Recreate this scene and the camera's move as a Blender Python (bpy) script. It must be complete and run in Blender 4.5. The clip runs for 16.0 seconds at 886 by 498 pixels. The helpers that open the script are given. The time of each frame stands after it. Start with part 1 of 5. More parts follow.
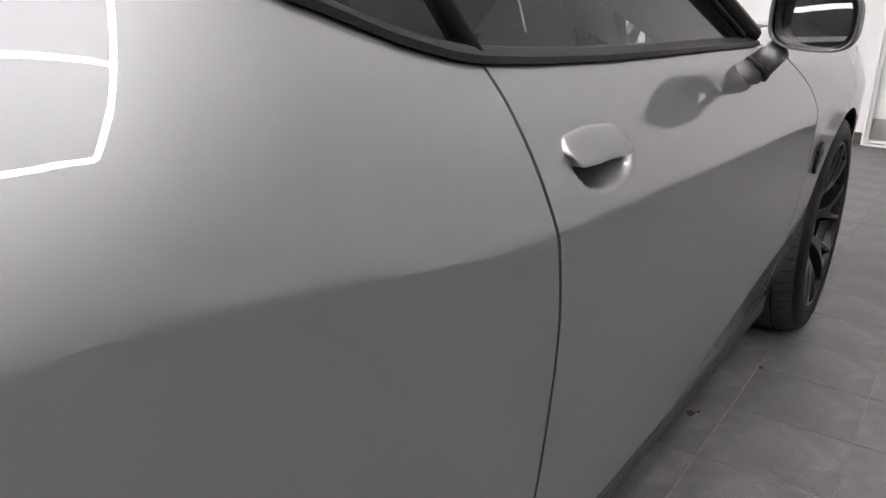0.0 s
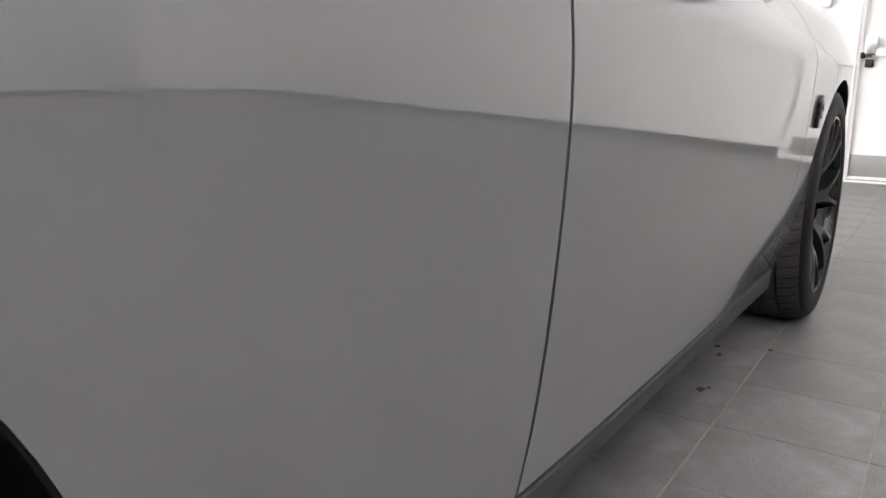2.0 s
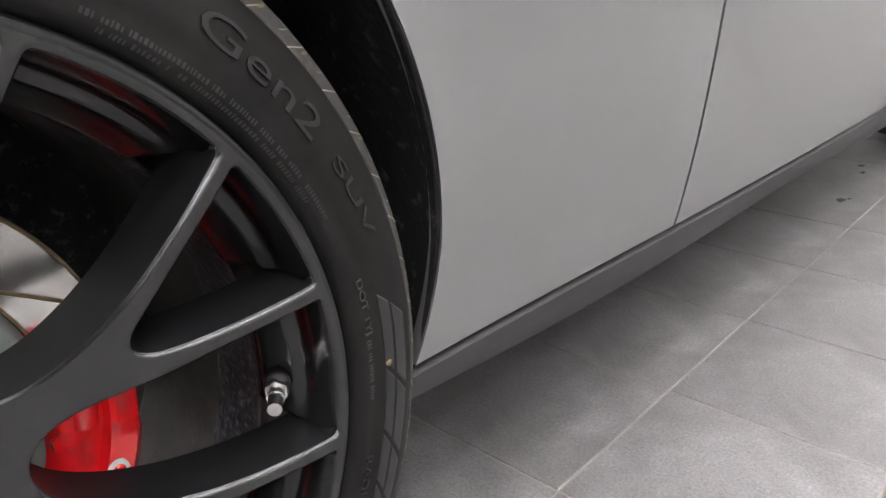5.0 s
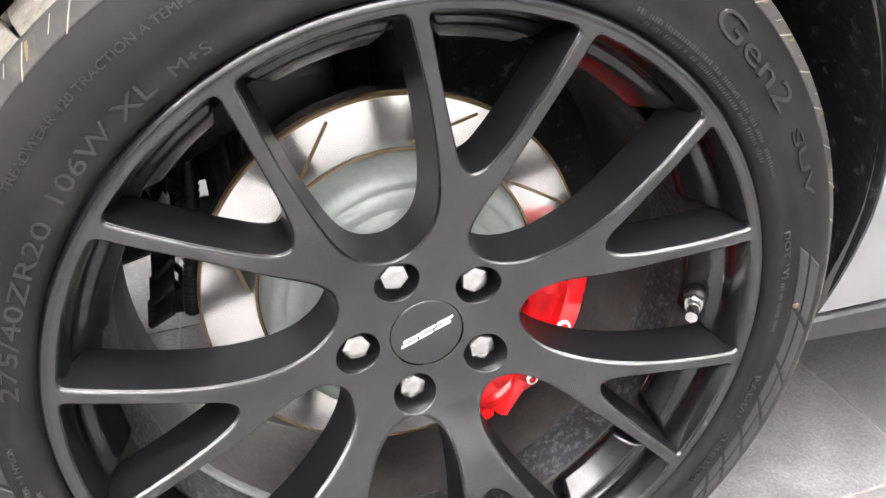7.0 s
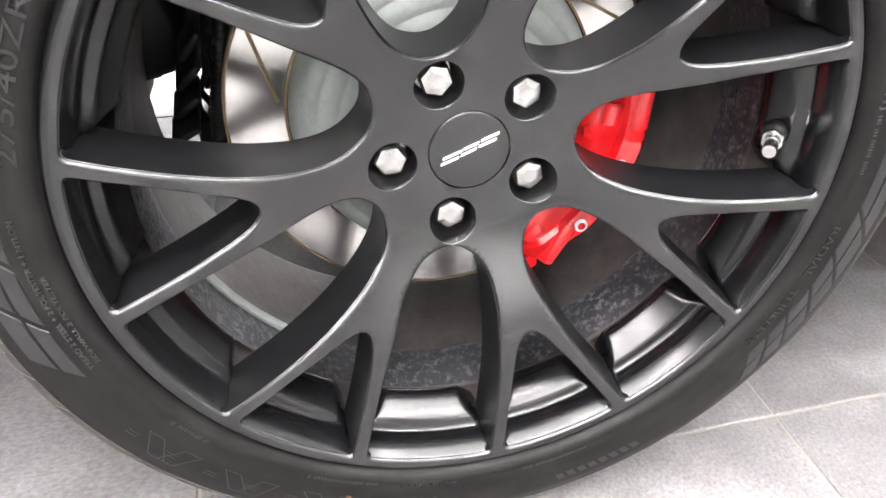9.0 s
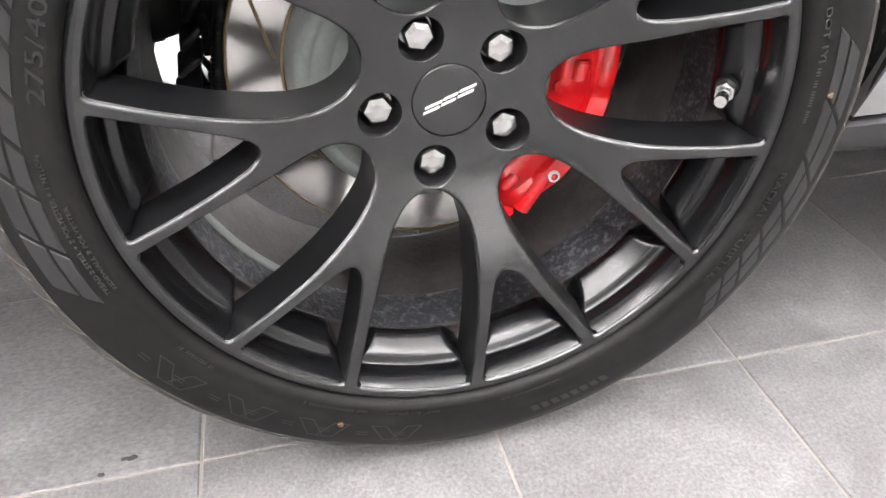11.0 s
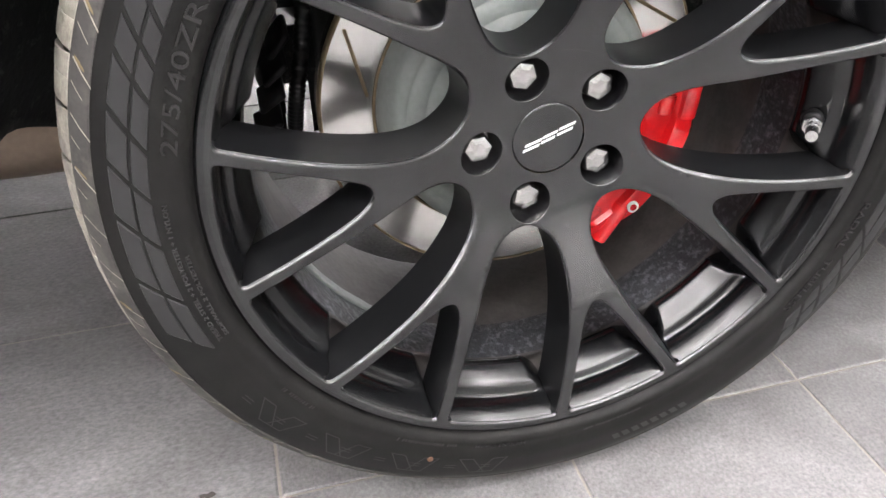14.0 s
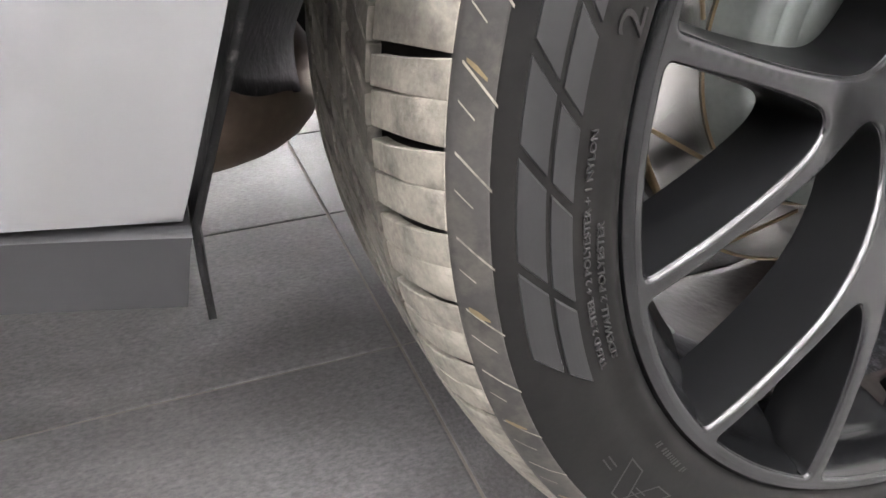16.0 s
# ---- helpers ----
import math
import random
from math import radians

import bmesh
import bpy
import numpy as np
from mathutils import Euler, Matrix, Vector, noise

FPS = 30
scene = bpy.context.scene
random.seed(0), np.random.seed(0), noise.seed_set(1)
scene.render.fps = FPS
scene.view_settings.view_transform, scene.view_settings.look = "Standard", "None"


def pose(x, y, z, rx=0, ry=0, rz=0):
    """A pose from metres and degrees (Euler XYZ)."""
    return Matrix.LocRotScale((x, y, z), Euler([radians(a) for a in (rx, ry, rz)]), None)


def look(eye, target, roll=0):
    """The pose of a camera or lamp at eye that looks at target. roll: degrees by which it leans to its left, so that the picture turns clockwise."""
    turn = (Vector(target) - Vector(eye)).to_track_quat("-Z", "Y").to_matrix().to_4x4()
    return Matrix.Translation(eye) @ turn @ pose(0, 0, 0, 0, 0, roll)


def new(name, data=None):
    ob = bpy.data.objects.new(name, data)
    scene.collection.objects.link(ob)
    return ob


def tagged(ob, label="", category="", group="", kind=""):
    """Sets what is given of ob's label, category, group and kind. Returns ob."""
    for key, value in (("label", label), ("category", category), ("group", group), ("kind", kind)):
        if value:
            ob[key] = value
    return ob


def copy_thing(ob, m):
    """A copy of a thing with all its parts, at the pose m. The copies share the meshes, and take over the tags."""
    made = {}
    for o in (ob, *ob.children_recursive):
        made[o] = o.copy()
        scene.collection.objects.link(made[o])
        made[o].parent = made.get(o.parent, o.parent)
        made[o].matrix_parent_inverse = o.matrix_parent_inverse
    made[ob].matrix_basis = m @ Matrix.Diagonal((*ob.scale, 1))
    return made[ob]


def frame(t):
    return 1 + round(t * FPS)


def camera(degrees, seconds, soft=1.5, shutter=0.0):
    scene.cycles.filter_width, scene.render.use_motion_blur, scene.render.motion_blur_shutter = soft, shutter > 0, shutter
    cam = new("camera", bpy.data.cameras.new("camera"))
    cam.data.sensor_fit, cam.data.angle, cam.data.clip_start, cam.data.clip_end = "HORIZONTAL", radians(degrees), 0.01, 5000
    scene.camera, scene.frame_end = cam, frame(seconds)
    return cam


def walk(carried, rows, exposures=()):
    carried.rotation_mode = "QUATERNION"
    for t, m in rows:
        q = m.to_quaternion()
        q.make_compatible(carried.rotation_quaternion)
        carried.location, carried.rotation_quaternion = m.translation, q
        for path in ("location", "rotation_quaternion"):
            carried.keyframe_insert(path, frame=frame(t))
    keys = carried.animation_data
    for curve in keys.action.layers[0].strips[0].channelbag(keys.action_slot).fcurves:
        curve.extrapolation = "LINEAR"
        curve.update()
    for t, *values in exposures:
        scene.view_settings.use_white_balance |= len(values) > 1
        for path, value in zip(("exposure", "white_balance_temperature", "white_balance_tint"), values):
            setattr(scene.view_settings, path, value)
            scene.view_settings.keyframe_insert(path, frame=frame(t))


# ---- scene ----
cam = camera(60.5, 16.0)
PATH = [
    (0, (0.403, 0.12, 1.026), (-0.686, 1.679, 0.406), 1.4),
    (0.5, (0.38, 0.145, 0.918), (-0.715, 1.736, 0.402), 1.2),
    (1, (0.375, 0.183, 0.819), (-0.719, 1.796, 0.366), 1.1),
    (1.5, (0.361, 0.18, 0.762), (-0.725, 1.804, 0.333), 0.9),
    (2, (0.354, 0.189, 0.705), (-0.724, 1.821, 0.288), 0.7),
    (2.5, (0.356, 0.191, 0.612), (-0.714, 1.83, 0.199), 0.5),
    (3, (0.357, 0.199, 0.535), (-0.701, 1.844, 0.119), 0.2),
    (3.2, (0.36, 0.204, 0.516), (-0.691, 1.85, 0.083), 0.1),
    (5.3, (0.437, -0.055, 0.655), (-0.934, 1.148, -0.167), -2.5),
    (5.5, (0.45, -0.074, 0.67), (-1.017, 0.991, -0.173), -2.9),
    (6, (0.472, -0.118, 0.689), (-1.133, 0.692, -0.189), -3.1),
    (6.5, (0.485, -0.128, 0.701), (-1.185, 0.483, -0.216), -3.1),
    (7, (0.494, -0.122, 0.705), (-1.202, 0.355, -0.243), -2.9),
    (7.5, (0.491, -0.122, 0.68), (-1.205, 0.273, -0.304), -2.7),
    (8, (0.485, -0.12, 0.647), (-1.193, 0.233, -0.382), -2.5),
    (8.5, (0.481, -0.122, 0.611), (-1.166, 0.21, -0.473), -2.1),
    (8.7, (0.482, -0.122, 0.604), (-1.153, 0.206, -0.5), -2.0),
    (10.8, (0.545, -0.126, 0.611), (-1.066, 0.223, -0.521), -1.6),
    (11, (0.555, -0.13, 0.603), (-1.055, 0.222, -0.531), -1.6),
    (11.5, (0.555, -0.135, 0.592), (-1.054, 0.227, -0.539), -1.5),
    (12, (0.559, -0.131, 0.599), (-1.049, 0.242, -0.531), -1.4),
    (12.5, (0.572, -0.132, 0.618), (-1.035, 0.252, -0.509), -1.3),
    (13, (0.567, -0.134, 0.624), (-1.036, 0.259, -0.506), -1.2),
    (13.5, (0.54, -0.168, 0.607), (-1.062, 0.229, -0.522), -1.3),
    (14, (0.518, -0.224, 0.629), (-1.083, 0.189, -0.497), -1.3),
    (14.5, (0.487, -0.276, 0.633), (-1.116, 0.148, -0.484), -1.4),
    (15, (0.464, -0.314, 0.633), (-1.15, 0.131, -0.46), -1.3),
    (15.5, (0.409, -0.363, 0.582), (-1.225, 0.102, -0.473), -1.4),
    (16, (0.298, -0.442, 0.482), (-1.339, 0.155, -0.5), -1.4),
]
walk(cam, [(t, look(eye, target, roll)) for t, eye, target, roll in PATH],
     exposures=[(0,-0.92),(0.5,-0.97),(1.0,-0.60),(1.5,-0.50),(3.2,0.0),(5.3,0.80),(6.5,1.78),(8.7,1.84),(11.0,1.30),(13.0,1.25),(14.0,1.18),(15.0,1.38),(16.0,1.33)])

# ---- light and world ----
# strengths of the ceiling grid and of the added fill tubes, left wall
LED_POWER, FILL_POWER = 81.0, 50.0
ROOM_RIGHT = 6.8
# rows at -0.70 and 0.15 are unseen, added to light the floor
TUBES = [((x, -3.1), (x, 2.3)) for x in (-1.60, -0.70, 0.15, 1.05, 1.90)]
# unseen outer rows, added to brighten the floor by the sill and the right wall
TUBES += [((x, -3.1), (x, 0.95)) for x in (2.75, 4.60)]
TUBES += [((x0, y), (x1, y)) for x0, x1, y in ((-1.60, 1.05, 2.3), (1.05, 1.90, 2.3), (-1.60, 1.05, -3.1), (1.05, 4.60, -3.1), (2.75, 4.60, 0.95))]
world = bpy.data.worlds.new("world")
scene.world = world
world.use_nodes = True
world.node_tree.nodes["Background"].inputs[0].default_value = (0.9, 0.95, 1.0, 1)
world.node_tree.nodes["Background"].inputs[1].default_value = 0.05

# ---- materials ----
def mat(name, color, rough=0.5, metal=0.0, var=0.12, scale=8.0, bump=0.0, bscale=200.0, coat=0.0, coat_rough=0.03,
        dirt=None, dirt_at=(0.55, 0.75), dirt_scale=3.0, spec=0.5, rough_var=0.03, island=0.0, emit=None, estr=0.0, alpha_t=0.0):
    """A surface with variation of colour and gloss at two scales, fine relief and optional dirt in patches."""
    m = bpy.data.materials.new(name)
    m.use_nodes = True
    nt = m.node_tree
    N, L = nt.nodes, nt.links
    b = N["Principled BSDF"]
    b.inputs["Metallic"].default_value = metal
    b.inputs["Specular IOR Level"].default_value = spec
    b.inputs["Coat Weight"].default_value = coat
    b.inputs["Coat Roughness"].default_value = coat_rough
    b.inputs["Transmission Weight"].default_value = alpha_t
    tc = N.new("ShaderNodeTexCoord")
    n1 = N.new("ShaderNodeTexNoise"); n1.inputs["Scale"].default_value = scale; n1.inputs["Detail"].default_value = 6
    n2 = N.new("ShaderNodeTexNoise"); n2.inputs["Scale"].default_value = scale * 14; n2.inputs["Detail"].default_value = 3
    for n in (n1, n2):
        L.new(tc.outputs["Object"], n.inputs["Vector"])
    mix = N.new("ShaderNodeMath"); mix.operation = "MULTIPLY_ADD"
    L.new(n2.outputs["Fac"], mix.inputs[0]); mix.inputs[1].default_value = 0.5
    L.new(n1.outputs["Fac"], mix.inputs[2])
    ramp = N.new("ShaderNodeMapRange")
    ramp.inputs["From Min"].default_value, ramp.inputs["From Max"].default_value = 0.45, 1.05
    ramp.inputs["To Min"].default_value, ramp.inputs["To Max"].default_value = 1 - var, 1 + var
    L.new(mix.outputs[0], ramp.inputs["Value"])
    val = ramp.outputs[0]
    if island:
        oi = N.new("ShaderNodeObjectInfo")
        r2 = N.new("ShaderNodeMapRange")
        r2.inputs["To Min"].default_value, r2.inputs["To Max"].default_value = 1 - island, 1 + island
        L.new(oi.outputs["Random"], r2.inputs["Value"])
        mm = N.new("ShaderNodeMath"); mm.operation = "MULTIPLY"
        L.new(val, mm.inputs[0]); L.new(r2.outputs[0], mm.inputs[1])
        val = mm.outputs[0]
    vm = N.new("ShaderNodeVectorMath"); vm.operation = "SCALE"
    vm.inputs[0].default_value = color
    L.new(val, vm.inputs["Scale"])
    col = vm.outputs[0]
    if dirt:
        n3 = N.new("ShaderNodeTexNoise"); n3.inputs["Scale"].default_value = dirt_scale; n3.inputs["Detail"].default_value = 8
        n3.inputs["Roughness"].default_value = 0.68
        L.new(tc.outputs["Object"], n3.inputs["Vector"])
        r3 = N.new("ShaderNodeMapRange")
        r3.inputs["From Min"].default_value, r3.inputs["From Max"].default_value = dirt_at
        L.new(n3.outputs["Fac"], r3.inputs["Value"])
        mc = N.new("ShaderNodeMix"); mc.data_type = "RGBA"
        L.new(r3.outputs[0], mc.inputs["Factor"]); L.new(col, mc.inputs["A"]); mc.inputs["B"].default_value = (*dirt, 1)
        col = mc.outputs["Result"]
    L.new(col, b.inputs["Base Color"])
    rr = N.new("ShaderNodeMapRange")
    rr.inputs["From Min"].default_value, rr.inputs["From Max"].default_value = 0.3, 0.7
    rr.inputs["To Min"].default_value, rr.inputs["To Max"].default_value = max(0, rough - rough_var), min(1, rough + rough_var)
    L.new(n1.outputs["Fac"], rr.inputs["Value"]); L.new(rr.outputs[0], b.inputs["Roughness"])
    if bump:
        nb = N.new("ShaderNodeTexNoise"); nb.inputs["Scale"].default_value = bscale; nb.inputs["Detail"].default_value = 4
        L.new(tc.outputs["Object"], nb.inputs["Vector"])
        bp = N.new("ShaderNodeBump"); bp.inputs["Strength"].default_value = bump; bp.inputs["Distance"].default_value = 0.002
        L.new(nb.outputs["Fac"], bp.inputs["Height"]); L.new(bp.outputs[0], b.inputs["Normal"])
    if emit:
        b.inputs["Emission Color"].default_value = (*emit, 1)
        b.inputs["Emission Strength"].default_value = estr
    return m


PAINT = mat("silver_grey_paint", (0.275, 0.277, 0.288), 0.40, 0.90, var=0.0, scale=30, coat=1.0, coat_rough=0.010, rough_var=0.0)
PAINT.node_tree.nodes["Principled BSDF"].inputs["Coat IOR"].default_value = 2.15
SILL = mat("dark_grey_sill_plastic", (0.024, 0.024, 0.0255), 0.45, 0.0, var=0.06, spec=0.35, rough_var=0.0)
BLACKTRIM = mat("black_trim", (0.007, 0.007, 0.0073), 0.42, var=0.1, spec=0.3, rough_var=0.0)
WHEELBLK = mat("satin_black_wheel_paint", (0.0050, 0.0052, 0.0056), 0.24, 0.0, var=0.10, scale=20, spec=0.8, rough_var=0.0)
# same paint as the faces, reflection cut to put shade on the spoke sides
WHEELSIDE = mat("satin_black_wheel_side", (0.0050, 0.0052, 0.0056), 0.34, 0.0, var=0.10, scale=20, spec=0.30, rough_var=0.0)
RIMBLK = mat("satin_black_rim", (0.0040, 0.0042, 0.0046), 0.19, 0.0, var=0.10, scale=20, spec=0.5, rough_var=0.0)
BARREL = mat("dusty_wheel_barrel", (0.056, 0.051, 0.047), 0.45, 0.3, var=0.45, scale=16, bump=0.25, bscale=90, dirt=(0.105, 0.098, 0.092), dirt_at=(0.45, 0.75), dirt_scale=18, rough_var=0.0)
BRAKEDUST = mat("speckled_brake_dust", (0.022, 0.023, 0.026), 0.40, 0.2, var=0.5, scale=40, bump=0.6, bscale=260, dirt=(0.11, 0.113, 0.122), dirt_at=(0.50, 0.66), dirt_scale=150, rough_var=0.0)
RUBBER = mat("tyre_rubber", (0.0055, 0.0053, 0.0051), 0.54, var=0.3, scale=18, bump=0.03, bscale=200, dirt=(0.0135, 0.0125, 0.0115), dirt_at=(0.45, 0.85), dirt_scale=14, spec=0.17, rough_var=0.0)
RUBBERGLOSS = mat("tyre_satin_band", (0.0105, 0.0105, 0.0108), 0.46, var=0.2, scale=30, rough_var=0.0)
TREAD = mat("dusty_tread_rubber", (0.235, 0.218, 0.182), 0.85, var=0.35, scale=25, bump=0.3, bscale=250, dirt=(0.07, 0.064, 0.056), dirt_at=(0.48, 0.68), dirt_scale=26, rough_var=0.0)
SHOULDER = mat("dusty_shoulder_rubber", (0.026, 0.0245, 0.0225), 0.8, var=0.4, scale=22, dirt=(0.060, 0.055, 0.047), dirt_at=(0.5, 0.72), dirt_scale=34, rough_var=0.0)
TREADMID = mat("dusty_inner_tread", (0.15, 0.140, 0.118), 0.85, var=0.35, scale=25, bump=0.25, bscale=300, dirt=(0.04, 0.037, 0.033), dirt_at=(0.46, 0.70), dirt_scale=30)
TREADDK = mat("worn_tread_rubber", (0.030, 0.028, 0.026), 0.8, var=0.3, scale=25, bump=0.25, bscale=350)
LETTER = mat("moulded_lettering", (0.0062, 0.0060, 0.0058), 0.48, var=0.2, scale=60)
LETTERW = mat("pale_small_lettering", (0.022, 0.0215, 0.021), 0.6, var=0.3, scale=90)
YELLOW = mat("yellow_paint_mark", (0.125, 0.095, 0.048), 0.8, var=0.3, scale=80)
ORANGE = mat("orange_paint_dot", (0.10, 0.045, 0.022), 0.7, var=0.3, scale=150)
STEEL = mat("machined_disc_steel", (0.58, 0.57, 0.55), 0.24, 0.95, var=0.08, scale=40, rough_var=0.0)
tn = STEEL.node_tree.nodes.new("ShaderNodeTangent")
tn.direction_type, tn.axis = "RADIAL", "X"
STEEL.node_tree.links.new(tn.outputs[0], STEEL.node_tree.nodes["Principled BSDF"].inputs["Tangent"])
STEEL.node_tree.nodes["Principled BSDF"].inputs["Anisotropic"].default_value = 0.9
STEEL.node_tree.nodes["Principled BSDF"].inputs["Anisotropic Rotation"].default_value = 0.25
HATGREY = mat("grey_disc_hat", (0.22, 0.24, 0.228), 0.5, 0.15, var=0.18, scale=14, rough_var=0.0)
RUST = mat("rusty_edge", (0.15, 0.11, 0.062), 0.7, 0.3, var=0.4, scale=60, rough_var=0.0)
REDCAL = mat("glossy_red_caliper", (0.66, 0.008, 0.012), 0.25, 0.0, var=0.08, scale=20, coat=1.0, coat_rough=0.04, rough_var=0.0)
WHITELOGO = mat("white_mark", (0.8, 0.8, 0.8), 0.4, var=0.03)
CHROME = mat("worn_chrome", (0.50, 0.495, 0.485), 0.27, 1.0, var=0.20, scale=120, rough_var=0.0)
CAPLOGO = mat("bright_silver_mark", (0.85, 0.85, 0.85), 0.3, 0.6, var=0.05)
LINER = mat("black_wheel_liner", (0.0045, 0.0045, 0.0047), 0.6, var=0.4, scale=9, bump=0.4, bscale=120, dirt=(0.075, 0.073, 0.070), dirt_at=(0.57, 0.72), dirt_scale=70, spec=0.25, rough_var=0.0)
MUFFLER = mat("brown_heat_stained_muffler", (0.20, 0.155, 0.120), 0.45, 0.7, var=0.25, scale=8, bump=0.1, bscale=120)
GLASS = mat("dark_tinted_glass", (0.20, 0.225, 0.20), 0.0, 0.0, var=0.0, alpha_t=1.0, rough_var=0.0)
CABIN = mat("dark_cabin_plastic", (0.03, 0.03, 0.03), 0.7, var=0.2)
HOUSING = mat("satin_grey_mirror_housing", (0.110, 0.110, 0.114), 0.38, 0.5, var=0.04, scale=30, coat=0.35, coat_rough=0.25)
MIRROR = mat("mirror_glass", (0.85, 0.85, 0.85), 0.0, 1.0, var=0.0, rough_var=0.0)
TILE = mat("grey_stone_tile", (0.142, 0.140, 0.139), 0.44, var=0.36, scale=14, bump=0.14, bscale=320, island=0.08, dirt=(0.086, 0.083, 0.081), dirt_at=(0.42, 0.72), dirt_scale=5, rough_var=0.02)
nt = TILE.node_tree
grain = nt.nodes.new("ShaderNodeTexNoise")
grain.inputs["Scale"].default_value, grain.inputs["Detail"].default_value, grain.inputs["Roughness"].default_value = 260, 5, 0.75
nt.links.new(nt.nodes["Texture Coordinate"].outputs["Object"], grain.inputs["Vector"])
span = nt.nodes.new("ShaderNodeMapRange")
span.inputs["From Min"].default_value, span.inputs["From Max"].default_value, span.inputs["To Min"].default_value, span.inputs["To Max"].default_value = 0.32, 0.68, 0.62, 1.38
nt.links.new(grain.outputs["Fac"], span.inputs["Value"])
mul = nt.nodes.new("ShaderNodeVectorMath"); mul.operation = "SCALE"
old = nt.nodes["Principled BSDF"].inputs["Base Color"].links[0].from_socket
nt.links.new(old, mul.inputs[0]); nt.links.new(span.outputs[0], mul.inputs["Scale"])
nt.links.new(mul.outputs[0], nt.nodes["Principled BSDF"].inputs["Base Color"])
GROUT = mat("beige_grout", (0.215, 0.20, 0.172), 0.9, var=0.25, scale=20)
SPECK = mat("dark_dirt_speck", (0.04, 0.035, 0.03), 0.9, var=0.3, scale=200)
WALL = mat("white_painted_wall", (0.74, 0.74, 0.727), 0.5, var=0.03, scale=2, bump=0.05, bscale=60)
SKIRT = mat("dark_grey_skirting", (0.055, 0.054, 0.053), 0.45, var=0.15, scale=6)
PANEL = mat("pale_grey_door_panel", (0.50, 0.51, 0.50), 0.45, var=0.04, scale=3)
WALLDK = mat("dark_grey_wall", (0.05, 0.05, 0.05), 0.7, var=0.06, scale=2)
CEIL = mat("white_ceiling", (0.80, 0.80, 0.79), 0.8, var=0.03, scale=2)
DOORP = mat("white_door_paint", (0.80, 0.80, 0.78), 0.35, var=0.02, scale=3)
KICK = mat("grey_kick_plate", (0.26, 0.255, 0.245), 0.4, 0.3, var=0.08, scale=6)
ALU = mat("brushed_aluminium", (0.72, 0.72, 0.71), 0.3, 0.9, var=0.06, scale=40)
LED = mat("white_led_tube", (0.9, 0.9, 0.9), 0.5, emit=(1.0, 0.955, 0.975), estr=LED_POWER)
# glow of the unseen tubes added to brighten ceiling and walls
LEDFILL = mat("white_fill_tube", (0.9, 0.9, 0.9), 0.5, emit=(1.0, 0.955, 0.975), estr=FILL_POWER)
GREENLED = mat("green_lamp", (0.02, 0.3, 0.1), 0.3, emit=(0.05, 0.9, 0.35), estr=1.0)
REDLED = mat("red_lamp", (0.4, 0.02, 0.02), 0.3, emit=(1.0, 0.08, 0.05), estr=1.0)


# ---- mesh helpers ----
def mesh_of(name, verts, faces, smooth=True):
    me = bpy.data.meshes.new(name)
    me.from_pydata([tuple(v) for v in verts], [], faces)
    me.validate()
    if smooth:
        me.shade_smooth()
    me.update()
    return me


def from_bm(name, bm, smooth=True):
    me = bpy.data.meshes.new(name)
    bm.normal_update()
    bm.to_mesh(me)
    bm.free()
    if smooth:
        me.shade_smooth()
    return me


def part(name, me, material, parent, label="", m=None):
    if isinstance(me, bmesh.types.BMesh):
        me = from_bm(name, me)
    ob = new(name, me)
    if material and not me.materials:
        me.materials.append(material)
    ob.parent = parent
    if m is not None:
        ob.matrix_local = m
    if label:
        ob["label"] = label
    return ob


def sharp(me, deg=35):
    me.set_sharp_from_angle(angle=radians(deg))
    return me


def thing(name, label, category, at=(0, 0, 0), group="", kind=""):
    ob = new(name)
    ob.location = at
    return tagged(ob, label, category, group, kind)


def box(bm, c, s, bevel=0.0, seg=2, rot=None):
    g = bmesh.ops.create_cube(bm, size=1.0)["verts"]
    M = Matrix.Translation(c) @ (rot.to_4x4() if rot else Matrix.Identity(4)) @ Matrix.Diagonal((*s, 1))
    bmesh.ops.transform(bm, matrix=M, verts=g)
    if bevel:
        es = list({e for v in g for e in v.link_edges})
        bmesh.ops.bevel(bm, geom=es, offset=bevel, segments=seg, affect="EDGES", profile=0.6)
    return g


def cyl(bm, a, b, r0, r1=None, n=24, caps=True):
    a, b = Vector(a), Vector(b)
    d = b - a
    g = bmesh.ops.create_cone(bm, cap_ends=caps, segments=n, radius1=r0, radius2=r0 if r1 is None else r1, depth=d.length)["verts"]
    M = Matrix.Translation((a + b) / 2) @ d.to_track_quat("Z", "Y").to_matrix().to_4x4()
    bmesh.ops.transform(bm, matrix=M, verts=g)
    return g


def revolve(profile, n=160, a0=0.0, a1=360.0, close=False):
    """A surface turned round the local x axis from (x, r) points."""
    full = abs(a1 - a0 - 360) < 1e-6
    k = n if full else n + 1
    V, F = [], []
    pts = list(profile)
    for i in range(k):
        a = radians(a0 + (a1 - a0) * i / n)
        for x, r in pts:
            V.append((x, r * math.cos(a), r * math.sin(a)))
    P = len(pts)
    for i in range(n):
        j = (i + 1) % k
        for p in range(P - 1 if not close else P):
            q = (p + 1) % P
            F.append((i * P + p, i * P + q, j * P + q, j * P + p))
    return V, F


